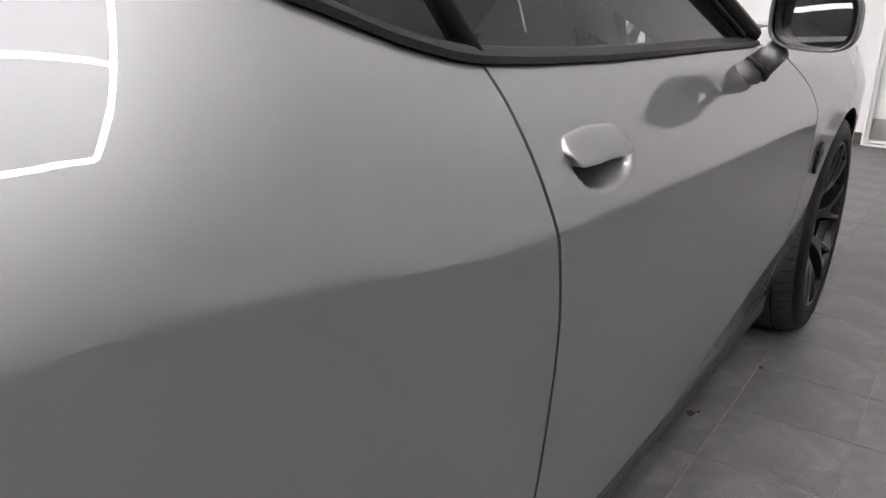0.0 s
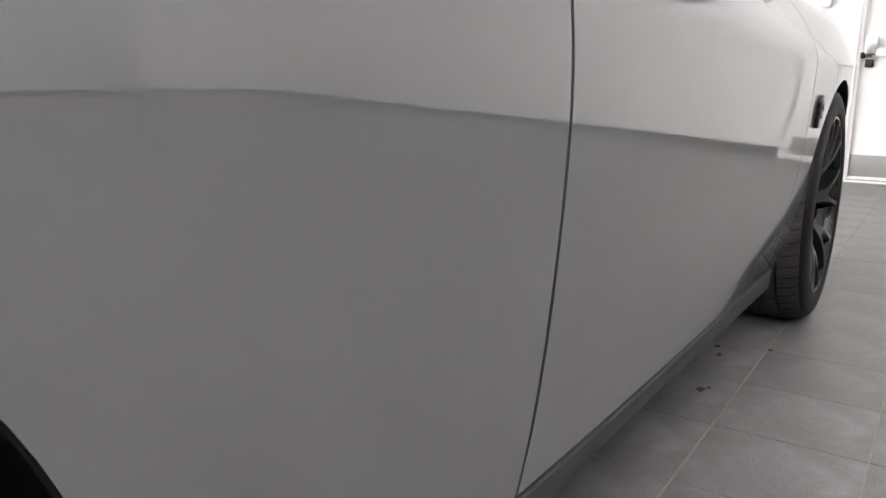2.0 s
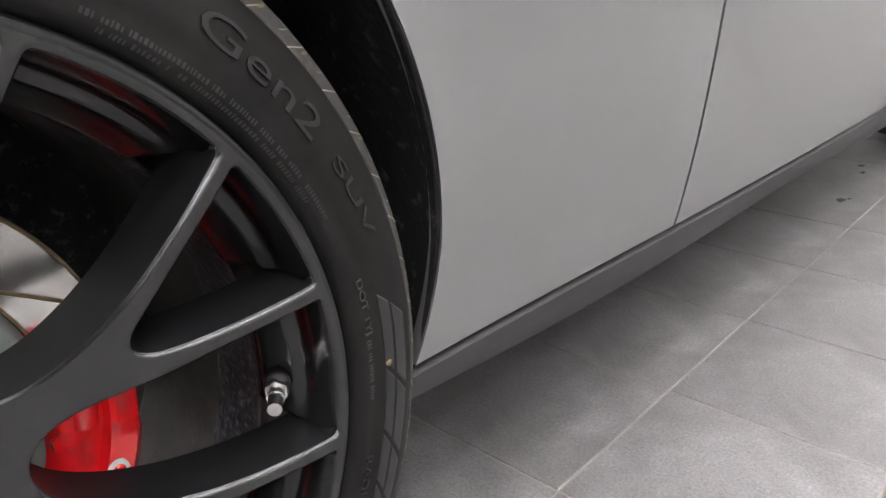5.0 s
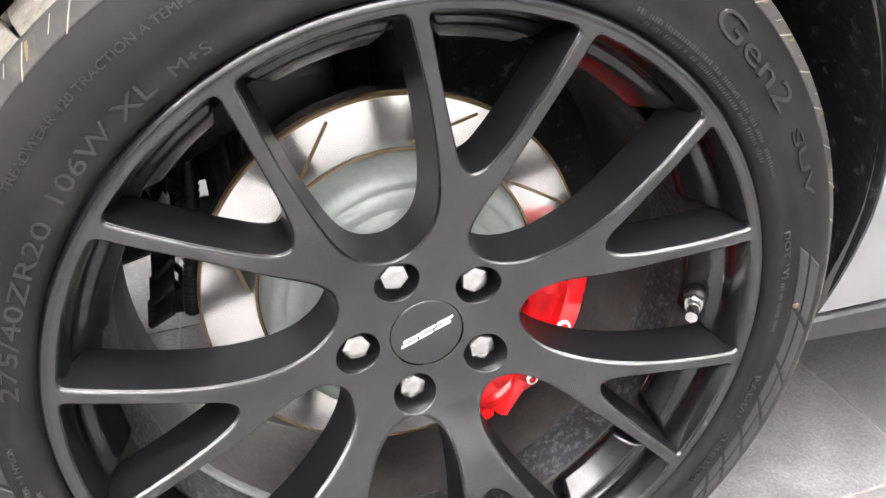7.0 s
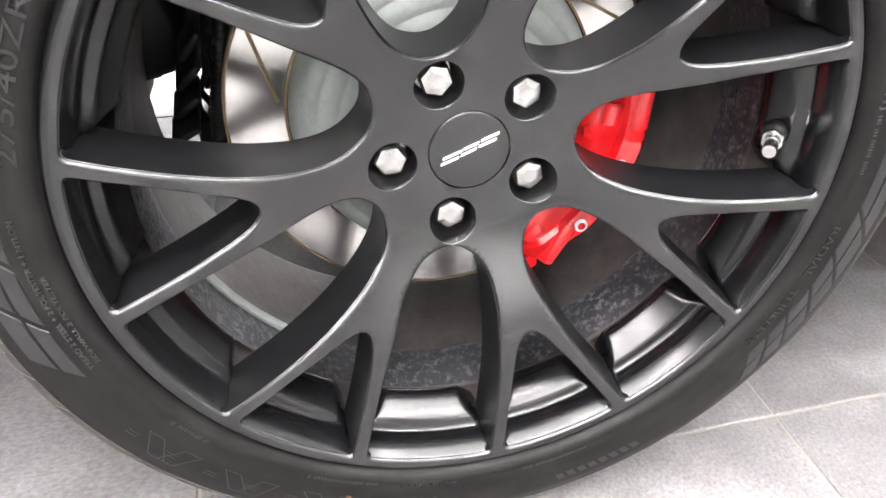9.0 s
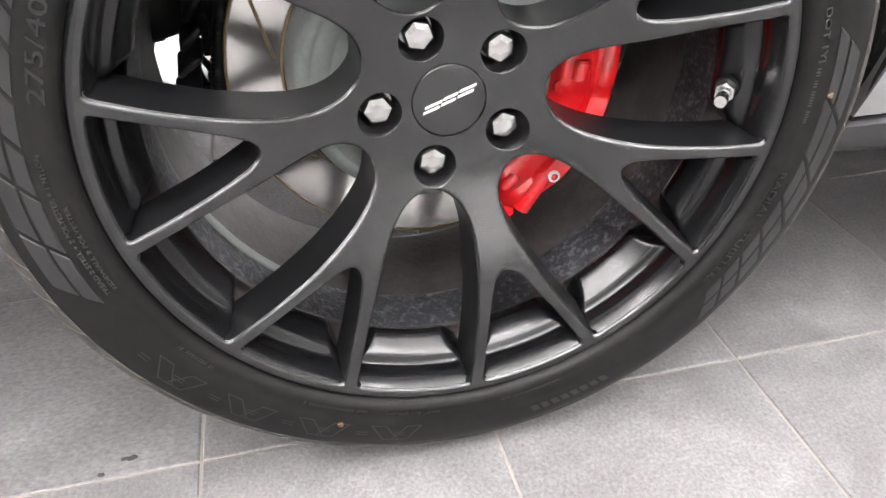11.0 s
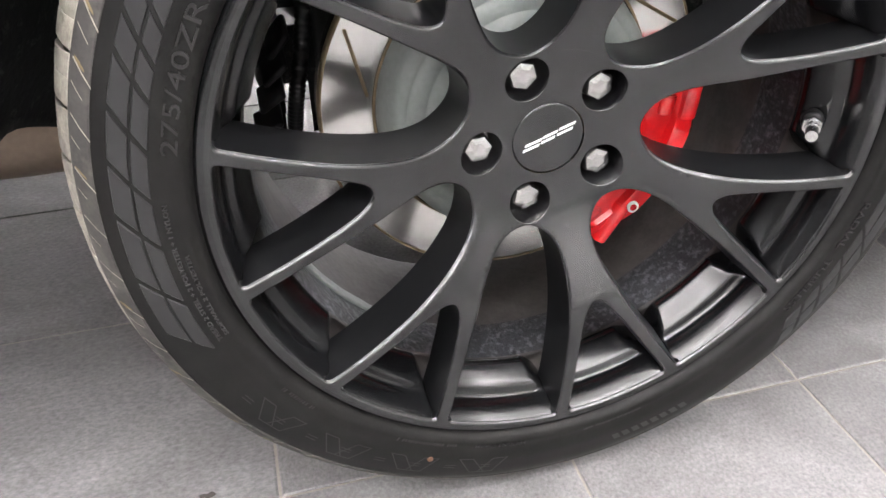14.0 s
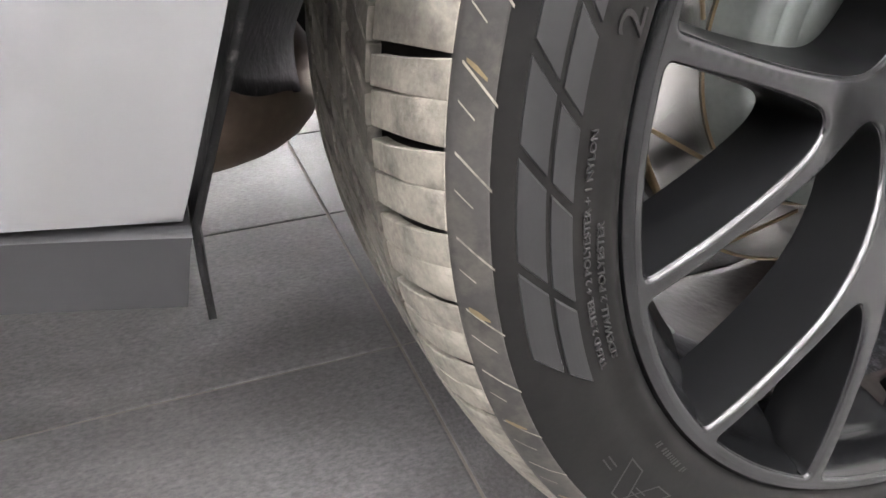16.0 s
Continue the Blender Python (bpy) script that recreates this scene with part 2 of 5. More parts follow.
def spline(xs, ys):
    """A smooth curve through a few points (natural cubic)."""
    xs, ys = np.array(xs, float), np.array(ys, float)
    n = len(xs)
    h = np.diff(xs)
    A = np.eye(n); rhs = np.zeros(n)
    for i in range(1, n - 1):
        A[i, i - 1], A[i, i], A[i, i + 1] = h[i - 1], 2 * (h[i - 1] + h[i]), h[i]
        rhs[i] = 6 * ((ys[i + 1] - ys[i]) / h[i] - (ys[i] - ys[i - 1]) / h[i - 1])
    M = np.linalg.solve(A, rhs)

    def f(x):
        x = min(max(x, xs[0]), xs[-1])
        i = min(int(np.searchsorted(xs, x, side="right")) - 1, n - 2)
        a, b = (xs[i + 1] - x) / h[i], (x - xs[i]) / h[i]
        return float(a * ys[i] + b * ys[i + 1] + ((a ** 3 - a) * M[i] + (b ** 3 - b) * M[i + 1]) * h[i] ** 2 / 6)
    return f


def grid_faces(rows, cols, off=0, flip=False):
    F = []
    for i in range(rows - 1):
        for j in range(cols - 1):
            q = (off + i * cols + j, off + i * cols + j + 1, off + (i + 1) * cols + j + 1, off + (i + 1) * cols + j)
            F.append(q[::-1] if flip else q)
    return F


def text_mesh(s, height, extrude=0.0006, shear=0.0, spacing=1.0):
    """The outline of a word as a mesh, from the built-in font: x along the line from 0, y up, capital height as given."""
    cu = bpy.data.curves.new("word", "FONT")
    cu.body, cu.size, cu.extrude, cu.shear, cu.space_character = s, height / 0.72, extrude, shear, spacing
    cu.resolution_u = 3
    ob = bpy.data.objects.new("word", cu)
    scene.collection.objects.link(ob)
    dg = bpy.context.evaluated_depsgraph_get()
    me = bpy.data.meshes.new_from_object(ob.evaluated_get(dg))
    bpy.data.objects.remove(ob)
    co = np.array([v.co[:] for v in me.vertices])
    co[:, 0] -= co[:, 0].min()
    return co, [tuple(p.vertices) for p in me.polygons]

# ---- the road wheel, round its own x axis ----
from mathutils.geometry import delaunay_2d_cdt
SPK = 360 / 7
face_h = spline((0, 0.03, 0.06, 0.09, 0.12, 0.152, 0.20, 0.245, 0.262, 0.28), (0, 0, 0.0025, 0.013, 0.0275, 0.041, 0.051, 0.0555, 0.056, 0.056))
R1, R_IN, R_OUT = 0.262, 0.0765, 0.2672
U_PTS = ((0.0785, 0), (0.0822, 0.0135), (0.0900, 0.0238), (0.1030, 0.0322), (0.1180, 0.0375), (0.1400, 0.0421), (0.1725, 0.0472), (0.2090, 0.0510), (0.2350, 0.0527), (0.2700, 0.0546))
V_PTS = ((0.1525, 0), (0.1545, 0.0052), (0.1590, 0.0096), (0.1680, 0.0148), (0.1810, 0.0208), (0.2112, 0.0334), (0.2350, 0.0425), (0.2700, 0.0555))


def outline(pts, rc=0.005):
    """Half the rim of an opening, from its inner end on its axis, round the outer corner, to the axis again."""
    full = [(y, -z) for y, z in pts[:0:-1]] + list(pts)
    s = [0.0]
    for a, b in zip(full, full[1:]):
        s.append(s[-1] + math.hypot(b[0] - a[0], b[1] - a[1]))
    fy, fz = spline(s, [p[0] for p in full]), spline(s, [p[1] for p in full])
    s0 = s[len(pts) - 1]
    lo, hi = s0, s[-1]
    for _ in range(50):
        m = (lo + hi) / 2
        if math.hypot(fy(m), fz(m)) < R1:
            lo = m
        else:
            hi = m
    cut = lo - rc
    n = 64
    out = [(fy(s0 + (cut - s0) * (i / n) ** 1.3), fz(s0 + (cut - s0) * (i / n) ** 1.3)) for i in range(n + 1)]
    c = Vector((fy(lo), fz(lo)))
    a_c = math.atan2(c.y, c.x)
    a_e = a_c - rc / R1
    p0, p2 = Vector(out[-1]), Vector((R1 * math.cos(a_e), R1 * math.sin(a_e)))
    for i in range(1, 9):
        q = i / 8
        p = p0 * (1 - q) ** 2 + c * 2 * q * (1 - q) + p2 * q * q
        out.append((p.x, p.y))
    for i in range(1, 15):
        a = a_e * (1 - i / 14)
        out.append((R1 * math.cos(a), R1 * math.sin(a)))
    out[0] = (out[0][0], 0.0)
    out[-1] = (R1, 0.0)
    return out


HALF = radians(SPK / 2)
U_RIM = [(y * math.cos(HALF) + z * math.sin(HALF), y * math.sin(HALF) - z * math.cos(HALF)) for y, z in outline(U_PTS)]
V_RIM = outline(V_PTS)


def side_angle(rim, r):
    """The angle, from the fork's axis, of an opening's side at a radius."""
    best = min(rim[:66], key=lambda p: abs(math.hypot(*p) - r))
    return math.atan2(best[1], best[0])


def spoke_mesh():
    segs = []
    for rim in (U_RIM, V_RIM):
        segs += list(zip(rim, rim[1:]))
        segs += [((a[0], -a[1]), (b[0], -b[1])) for a, b in zip(V_RIM[:3], V_RIM[1:4])] if rim is V_RIM else []
    A = np.array([s[0] for s in segs]); D = np.array([s[1] for s in segs]) - A
    LL = (D * D).sum(1)
    LL[LL < 1e-14] = 1e-14

    def dist(y, z):
        P = np.array((y, z))
        q = np.clip(((P - A) * D).sum(1) / LL, 0, 1)
        return math.sqrt((((A + D * q[:, None]) - P) ** 2).sum(1).min())
    rf = 0.0034

    def height(y, z):
        d = min(dist(y, z), rf)
        crown = 0.0
        return face_h(math.hypot(y, z)) - (rf - math.sqrt(max(0, rf * rf - (rf - d) ** 2))) - crown

    def normal(y, z):
        e = 0.00012
        gy, gz = (height(y + e, z) - height(y - e, z)) / (2 * e), (height(y, z + e) - height(y, z - e)) / (2 * e)
        g = math.hypot(gy, gz)
        k = 1 if g < 3 else 3 / g
        return Vector((1, -gy * k, -gz * k)).normalized()
    # boundary of half the metal, then points at set distances from its rims and a loose lattice inside
    arc_out = [(R_OUT * math.cos(HALF * i / 16), R_OUT * math.sin(HALF * i / 16)) for i in range(17)]
    arc_in = [(R_IN * math.cos(HALF * i / 12), R_IN * math.sin(HALF * i / 12)) for i in range(13)]
    axis = [(R_IN + (V_RIM[0][0] - R_IN) * i / 16, 0.0) for i in range(1, 16)]
    loop = [arc_in[0]] + axis + V_RIM + arc_out + U_RIM[::-1] + arc_in[:0:-1]
    clean = [loop[0]]
    for p in loop[1:]:
        if math.hypot(p[0] - clean[-1][0], p[1] - clean[-1][1]) > 1e-6:
            clean.append(p)
    loop = clean
    rng = random.Random(3)
    poly = np.array(loop)

    def inside(y, z):
        y0, z0 = poly[:, 0], poly[:, 1]
        y1, z1 = np.roll(y0, -1), np.roll(z0, -1)
        c = (z0 > z) != (z1 > z)
        with np.errstate(divide="ignore", invalid="ignore"):
            x = y0 + (z - z0) * (y1 - y0) / (z1 - z0)
        return bool((c & (y < x)).sum() % 2)
    pts = []
    for rim, side in ((U_RIM, -1), (V_RIM, 1)):
        for off, skip in ((0.0003, 1), (0.0008, 1), (0.0015, 1), (0.0026, 1), (0.0040, 2)):
            for i in range(0, len(rim), skip):
                a, b = rim[max(i - 1, 0)], rim[min(i + 1, len(rim) - 1)]
                l = math.hypot(b[0] - a[0], b[1] - a[1])
                ny, nz = -(b[1] - a[1]) / l, (b[0] - a[0]) / l
                y, z = rim[i][0] + ny * off * side, rim[i][1] + nz * off * side
                if inside(y, z) and dist(y, z) > off * 0.97:
                    pts.append((y, z))
    r = R_IN + 0.003
    while r < R1 - 0.001:
        n = max(2, int(r * HALF / 0.0035))
        for i in range(n):
            a = HALF * (i + 0.5) / n
            y, z = r * math.cos(a), r * math.sin(a)
            if inside(y, z) and dist(y, z) > 0.0055:
                pts.append((y, z))
        r += 0.0035
    allp = [Vector(p) for p in loop + pts]
    edges = [(i, (i + 1) % len(loop)) for i in range(len(loop))]
    co, _, fs, _, _, _ = delaunay_2d_cdt(allp, edges, [], 1, 1e-7)
    co = [(p.x, p.y) for p in co]
    V, NN, F = [], [], []
    for y, z in co:
        V.append((height(y, z), y, z)); NN.append(normal(y, z))
    for f in fs:
        a, b, c = (co[i] for i in f[:3])
        F.append(tuple(f) if (b[0] - a[0]) * (c[1] - a[1]) - (b[1] - a[1]) * (c[0] - a[0]) > 0 else tuple(f[::-1]))

    walls = []

    def wall(rim, side):
        walls.append(len(F))
        base, n = len(V), len(rim)
        for i, (y, z) in enumerate(rim):
            y0, z0 = rim[max(i - 1, 0)]; y1, z1 = rim[min(i + 1, n - 1)]
            l = math.hypot(y1 - y0, z1 - z0) or 1
            ny, nz = -(z1 - z0) / l * side, (y1 - y0) / l * side
            for dep, off, lean in ((rf, 0, 0.3), (0.0040, -0.0001, 0.1), (0.02, -0.0014, 0.09), (0.0455, -0.0036, 0.09)):
                V.append((face_h(math.hypot(y, z)) - dep, y + ny * off, z + nz * off))
                NN.append(Vector((lean, -ny, -nz)).normalized())
        F.extend(grid_faces(n, 4, base, side < 0))
    k = len(U_RIM) - 15
    wall(U_RIM[:k], -1)
    wall(V_RIM[:k], 1)
    n, half = len(V), len(F)
    V += [(x, y, -z) for x, y, z in V]
    NN += [Vector((v.x, v.y, -v.z)) for v in NN]
    F += [tuple(n + i for i in f[::-1]) for f in F]
    me = mesh_of("spoke", V, F)
    me.materials.append(WHEELBLK)
    me.materials.append(WHEELSIDE)
    if len(me.polygons) == len(F):
        me.polygons.foreach_set("material_index", [1 if i % half >= walls[0] else 0 for i in range(len(F))])
    me.normals_split_custom_set_from_vertices(NN)
    return me


NUT_R, POCKET = 0.0575, 0.0178


def hub_mesh(phase):
    """The hub face with five round pockets for the nuts."""
    V, F = [], []
    r_in, r_out = 0.0312, 0.0765
    N, M = 72, 7
    for k in range(5):
        c = radians(phase + 72 * k)
        half = radians(36)
        cy, cz = NUT_R, 0.0
        ring = []
        for i in range(N):
            a = 2 * math.pi * i / N
            dy, dz = math.cos(a), math.sin(a)
            lo, hi = 0.0, 0.2
            for _ in range(40):
                m = (lo + hi) / 2
                y, z = cy + dy * m, cz + dz * m
                r, t = math.hypot(y, z), math.atan2(z, y)
                if r_in < r < r_out and abs(t) < half:
                    lo = m
                else:
                    hi = m
            ring.append((cy + dy * lo, cz + dz * lo))
        # bring the nearest points onto the four corners
        for r in (r_in, r_out):
            for s in (-1, 1):
                q = (r * math.cos(half), s * r * math.sin(half))
                i = min(range(N), key=lambda j: (ring[j][0] - q[0]) ** 2 + (ring[j][1] - q[1]) ** 2)
                ring[i] = q
        base = len(V)
        prof = [(-0.030, 0.90), (-0.018, 0.97), (-0.0020, 1.0), (-0.0006, 1.02), (0, 1.07)]
        for i in range(N):
            a = 2 * math.pi * i / N
            for dx, sc in prof:
                y, z = cy + POCKET * sc * math.cos(a), cz + POCKET * sc * math.sin(a)
                V.append((face_h(math.hypot(y, z)) + dx, y, z))
            y0, z0 = cy + POCKET * 1.07 * math.cos(a), cz + POCKET * 1.07 * math.sin(a)
            for j in range(1, M + 1):
                y, z = y0 + (ring[i][0] - y0) * j / M, z0 + (ring[i][1] - z0) * j / M
                V.append((face_h(math.hypot(y, z)), y, z))
        P = len(prof) + M
        for i in range(N):
            j = (i + 1) % N
            for p in range(P - 1):
                F.append((base + i * P + p, base + i * P + p + 1, base + j * P + p + 1, base + j * P + p))
        V.append((-0.029, cy, cz))
        for i in range(N):
            F.append((base + i * P, base + ((i + 1) % N) * P, len(V) - 1))
        ca, sa = math.cos(c), math.sin(c)
        for i in range(base, len(V)):
            x, y, z = V[i]
            V[i] = (x, y * ca - z * sa, y * sa + z * ca)
    base = len(V)
    bm = bmesh.new()
    vs = [bm.verts.new(v) for v in V]
    for f in F:
        try:
            bm.faces.new([vs[i] for i in f])
        except ValueError:
            pass
    bmesh.ops.remove_doubles(bm, verts=bm.verts, dist=0.00005)
    bmesh.ops.recalc_face_normals(bm, faces=bm.faces)
    if sum(f.normal.x * f.calc_area() for f in bm.faces) < 0:
        bmesh.ops.reverse_faces(bm, faces=bm.faces)
    me = from_bm("hub", bm)
    NN = []
    for v in me.vertices:
        r = math.hypot(v.co.y, v.co.z)
        if abs(v.co.x - face_h(r)) < 0.0002:
            g = (face_h(r + 0.0005) - face_h(r - 0.0005)) / 0.001
            NN.append(Vector((1, -g * v.co.y / r, -g * v.co.z / r)).normalized())
        else:
            NN.append(v.normal.copy())
    me.normals_split_custom_set_from_vertices(NN)
    return me


side_x = spline((0.262, 0.270, 0.277, 0.283, 0.290, 0.300, 0.310, 0.322, 0.333, 0.341, 0.347), (0.030, 0.046, 0.0575, 0.0605, 0.0600, 0.0612, 0.0605, 0.0585, 0.0545, 0.0490, 0.0420))


def wrapped(s, height, r0, a0, a1=None, lift=0.0006, shear=0.0, spacing=1.0):
    """A word bent round the tyre's side, its feet at radius r0, running clockwise from angle a0 (to a1)."""
    co, F = text_mesh(s, height, 0.0005, shear, spacing)
    w = co[:, 0].max()
    k = 1.0 if a1 is None else radians(a0 - a1) * (r0 + height / 2) / w
    V = []
    for u, v, d in co:
        r = r0 + v
        a = radians(a0) - u * k / (r0 + height / 2)
        V.append((side_x(r) + lift + d, r * math.cos(a), r * math.sin(a)))
    return V, F


def shape_row(quads, r0, height, a0, lift=0.0006):
    """Plain slanted bars on the tyre's side: (start, width, low, high, lean) along the arc in degrees and parts of the height."""
    V, F = [], []
    for u, w, lo, hi, lean in quads:
        base = len(V)
        for v, sh in ((lo, lean * lo), (hi, lean * hi)):
            for k in range(4):
                a = radians(a0 - u - sh - w * k / 3)
                r = r0 + v * height
                V.append((side_x(r) + lift, r * math.cos(a), r * math.sin(a)))
        F += [(base + k, base + k + 1, base + k + 5, base + k + 4) for k in range(3)]
    return V, F


def tread_top(x):
    """The tread's radius across its width."""
    return 0.3615 - 0.0176 * abs((x + 0.078) / 0.125) ** 4.6


def tread_rib(x0, x1, gap, lean, outer=False, depth=0.007, count=60, phase=4.9):
    """One rib of tread blocks, parted by cross grooves and half cut by fine slits, round the whole tyre."""
    V, F = [], []
    nx = 9 if outer else 4
    n = 5
    c = nx + 1
    pitch = 360 / count
    rnd = random.Random(int(x0 * -1000) + 7)
    for k in range(count):
        uneven = rnd.uniform(-0.15, 0.15)
        for h in range(2):
            base = len(V)
            cols = []
            for i in range(c):
                u = i / nx
                x = x0 + (x1 - x0) * u
                r = tread_top(x) + rnd.uniform(-0.00025, 0.00025)
                g = gap * (1 - 0.72 * u * u) / 2 if outer else gap / 2
                slit = 0.10 * max(0.0, 1 - (u / 0.6) ** 4) if outer else 0.10
                start = phase + k * pitch + lean * u
                mid = start + pitch * (0.47 + 0.06 * uneven)
                lo = r - depth * (max(0.10, 1 - 0.9 * u) if outer else 1)
                cols.append((x, r, lo, start + g if h == 0 else mid + slit, mid - slit if h == 0 else start + pitch - g))
            for j in range(n):
                for x, r, lo, a0, a1 in cols:
                    t = radians(a0 + (a1 - a0) * (0, 0.04, 0.5, 0.96, 1)[j])
                    q = r - (0.0006 if j in (0, n - 1) else 0)
                    V.append((x, q * math.cos(t), q * math.sin(t)))
            F += grid_faces(n, c, base)
            for e in (3, 4):
                for col in cols:
                    t = radians(col[e])
                    V.append((col[0], col[2] * math.cos(t), col[2] * math.sin(t)))
            m = base + n * c
            for i in range(nx):
                F.append((base + i, base + i + 1, m + i + 1, m + i))
                F.append((base + (n - 1) * c + i, base + (n - 1) * c + i + 1, m + c + i + 1, m + c + i))
            for e in (0, nx):
                F.append(tuple(base + j * c + e for j in range(n)) + (m + c + e, m + e))
    return sharp(mesh_of("tread_rib", V, F), 40)


def pressed(me, low):
    """The tyre's foot, flattened where it stands on the floor."""
    for v in me.vertices:
        v.co.z = max(v.co.z, low)
    return me


def join_vf(items):
    V, F = [], []
    for v, f in items:
        b = len(V)
        V += list(v); F += [tuple(b + i for i in q) for q in f]
    return V, F


def ledge_ring(profile):
    """The stepped ledge inside the rim, its blocks rolled off where they meet the arms."""
    n = 7 * 120
    u, v = side_angle(U_RIM, 0.246), side_angle(V_RIM, 0.246)
    V = []
    for i in range(n):
        a = 2 * math.pi * i / n
        d = abs((a - radians(78.7) + HALF) % (2 * HALF) - HALF)
        e = (v - d if d < v else d - u if d > u else 0.0) * 0.246
        for x, r in profile:
            f = min(1, max(0, (0.2600 - r) / 0.025))
            q = min(1, e / (0.002 + 0.018 * f))
            roll = 0.021 * f * ((1 - q) ** 1.25)
            V.append((x - 0.25 * roll, (r + roll) * math.cos(a), (r + roll) * math.sin(a)))
    P = len(profile)
    F = [(i * P + p, i * P + p + 1, (i + 1) % n * P + p + 1, (i + 1) % n * P + p) for i in range(n) for p in range(P - 1)]
    return V, F


WHEEL_MESH = {}


def build_wheel(car, at, phase, detailed, turn=0.0):
    """One wheel with its tyre: the barrel is the part, all else hangs on it."""
    W = WHEEL_MESH
    if not W:
        lip = [(0.0559, 0.2671), (0.0560, 0.2690), (0.0552, 0.2714), (0.0535, 0.2732), (0.0505, 0.2745), (0.0470, 0.2748), (0.0440, 0.2735), (0.038, 0.266), (0.030, 0.262)]
        ledge = [(0.0552, 0.2656), (0.0535, 0.2642), (0.0500, 0.2622), (0.0450, 0.2598), (0.0400, 0.2578), (0.0375, 0.2571), (0.0330, 0.2566), (0.0285, 0.2561), (0.0262, 0.2550), (0.0248, 0.2525), (0.0235, 0.2497), (0.0222, 0.2478),
                 (0.0200, 0.2462), (0.0150, 0.2433), (0.0090, 0.2399), (0.0040, 0.2371), (0.0015, 0.2362), (-0.0020, 0.2360), (-0.0060, 0.2370), (-0.0085, 0.2412)]
        W["rim"] = mesh_of("rim", *join_vf([revolve(lip, 192), ledge_ring(ledge)]))
        W["barrel"] = mesh_of("barrel", *join_vf([revolve([(-0.0085, 0.2411), (-0.016, 0.2410), (-0.026, 0.2388), (-0.05, 0.2375), (-0.12, 0.2380), (-0.17, 0.2390), (-0.185, 0.246), (-0.205, 0.262), (-0.21, 0.268)], 96),
                                                  revolve([(0.03, 0.262), (-0.02, 0.250), (-0.1, 0.249), (-0.19, 0.258), (-0.21, 0.268)], 96)]))
        W["spoke"] = spoke_mesh()
        prof = [(0.0300, 0.2620), (0.0400, 0.2675), (0.0460, 0.2715)] + [(side_x(r), r) for r in (0.2745, 0.277, 0.279, 0.281, 0.283, 0.2855, 0.288)] + \
               [(side_x(r), r) for r in (*np.linspace(0.291, 0.335, 14), 0.3375, 0.3400, 0.3412)] + [(0.043, 0.3445), (0.036, 0.3468), (0.015, 0.3500), (-0.02, 0.3520), (-0.078, 0.3532), (-0.136, 0.3520), (-0.171, 0.3490), (-0.186, 0.341)] + \
               [(-0.156 - side_x(r), r) for r in np.linspace(0.335, 0.275, 12)] + [(-0.20, 0.268), (-0.186, 0.262)]
        W["tyre"] = mesh_of("tyre", *revolve(prof, 192))
        W["ribs"] = [tread_rib(-0.014, 0.0412, 0.95, -1.6, True), tread_rib(-0.056, -0.022, 0.8, 3.2), tread_rib(-0.093, -0.063, 0.7, 3.0), tread_rib(-0.130, -0.100, 0.8, 3.0), tread_rib(-0.187, -0.138, 1.1, 2.4)]
        bm = bmesh.new()
        cyl(bm, (-0.030, 0, 0), (-0.0240, 0, 0), 0.0138, n=32)
        cyl(bm, (-0.0240, 0, 0), (-0.0078, 0, 0), 0.0130, 0.0128, n=6)
        cyl(bm, (-0.0078, 0, 0), (-0.0062, 0, 0), 0.0128, 0.0112, n=6)
        cyl(bm, (-0.0062, 0, 0), (-0.0052, 0, 0), 0.0112, 0.0060, n=6)
        bmesh.ops.remove_doubles(bm, verts=bm.verts, dist=0.0001)
        W["nut"] = sharp(from_bm("lug_nut", bm), 12)
        W["cap"] = sharp(mesh_of("centre_cap", *revolve([(-0.010, 0.0309), (-0.0016, 0.0308), (-0.0004, 0.0304), (0.0001, 0.0297), (0.0004, 0.0285), (0.0006, 0.020), (0.0007, 0.0001)], 96)), 50)
        # slanted plain marks on the cap, two strips each
        W["mark"] = []
        for u0, u1, v0 in ((-0.0225, -0.0085, -0.0040), (-0.0065, 0.0055, -0.0018), (0.0080, 0.0215, 0.0004)):
            for du, dv, w in ((-0.0012, 0.0, u1 - u0), (0.0014, 0.0040, (u1 - u0) * 1.04)):
                k, h = 0.0012, 0.0019
                pts = ((u0 + du, v0 + dv), (u0 + du + w, v0 + dv + 0.0014), (u0 + du + w + k, v0 + dv + 0.0014 + h), (u0 + du + k, v0 + dv + h))
                V = [(0.0016, u, v) for u, v in pts] + [(0.0003, u, v) for u, v in pts]
                F = [(0, 1, 2, 3)] + [(i, (i + 1) % 4, 4 + (i + 1) % 4, 4 + i) for i in range(4)]
                W["mark"].append(mesh_of("cap_mark", V, F, False))
        bm = bmesh.new()
        box(bm, (0, 0, 0), (0.010, 0.0052, 0.05), 0.0015)
        W["weight"] = from_bm("balance_weight", bm)
    rim = part("wheel", W["rim"], RIMBLK, car, "satin black twenty inch alloy wheel with seven forked spokes", pose(*at) @ pose(0, 0, 0, turn, 0, 0))
    part("barrel", W["barrel"], BARREL, rim, "dusty grey inner barrel")
    if detailed:
        V, F = revolve([(-0.0120, 0.2404), (-0.020, 0.2394), (-0.030, 0.2374), (-0.050, 0.2367), (-0.058, 0.2370), (-0.061, 0.2380)], 128)
        part("dust_band", mesh_of("dust_band", V, F), BRAKEDUST, rim, "band of speckled grey brake dust")
    for k in range(7):
        part("spoke", W["spoke"], WHEELBLK, rim, "", pose(0, 0, 0, 78.7 + k * SPK, 0, 0))
    if "hub" not in W:
        W["hub"] = hub_mesh(phase)
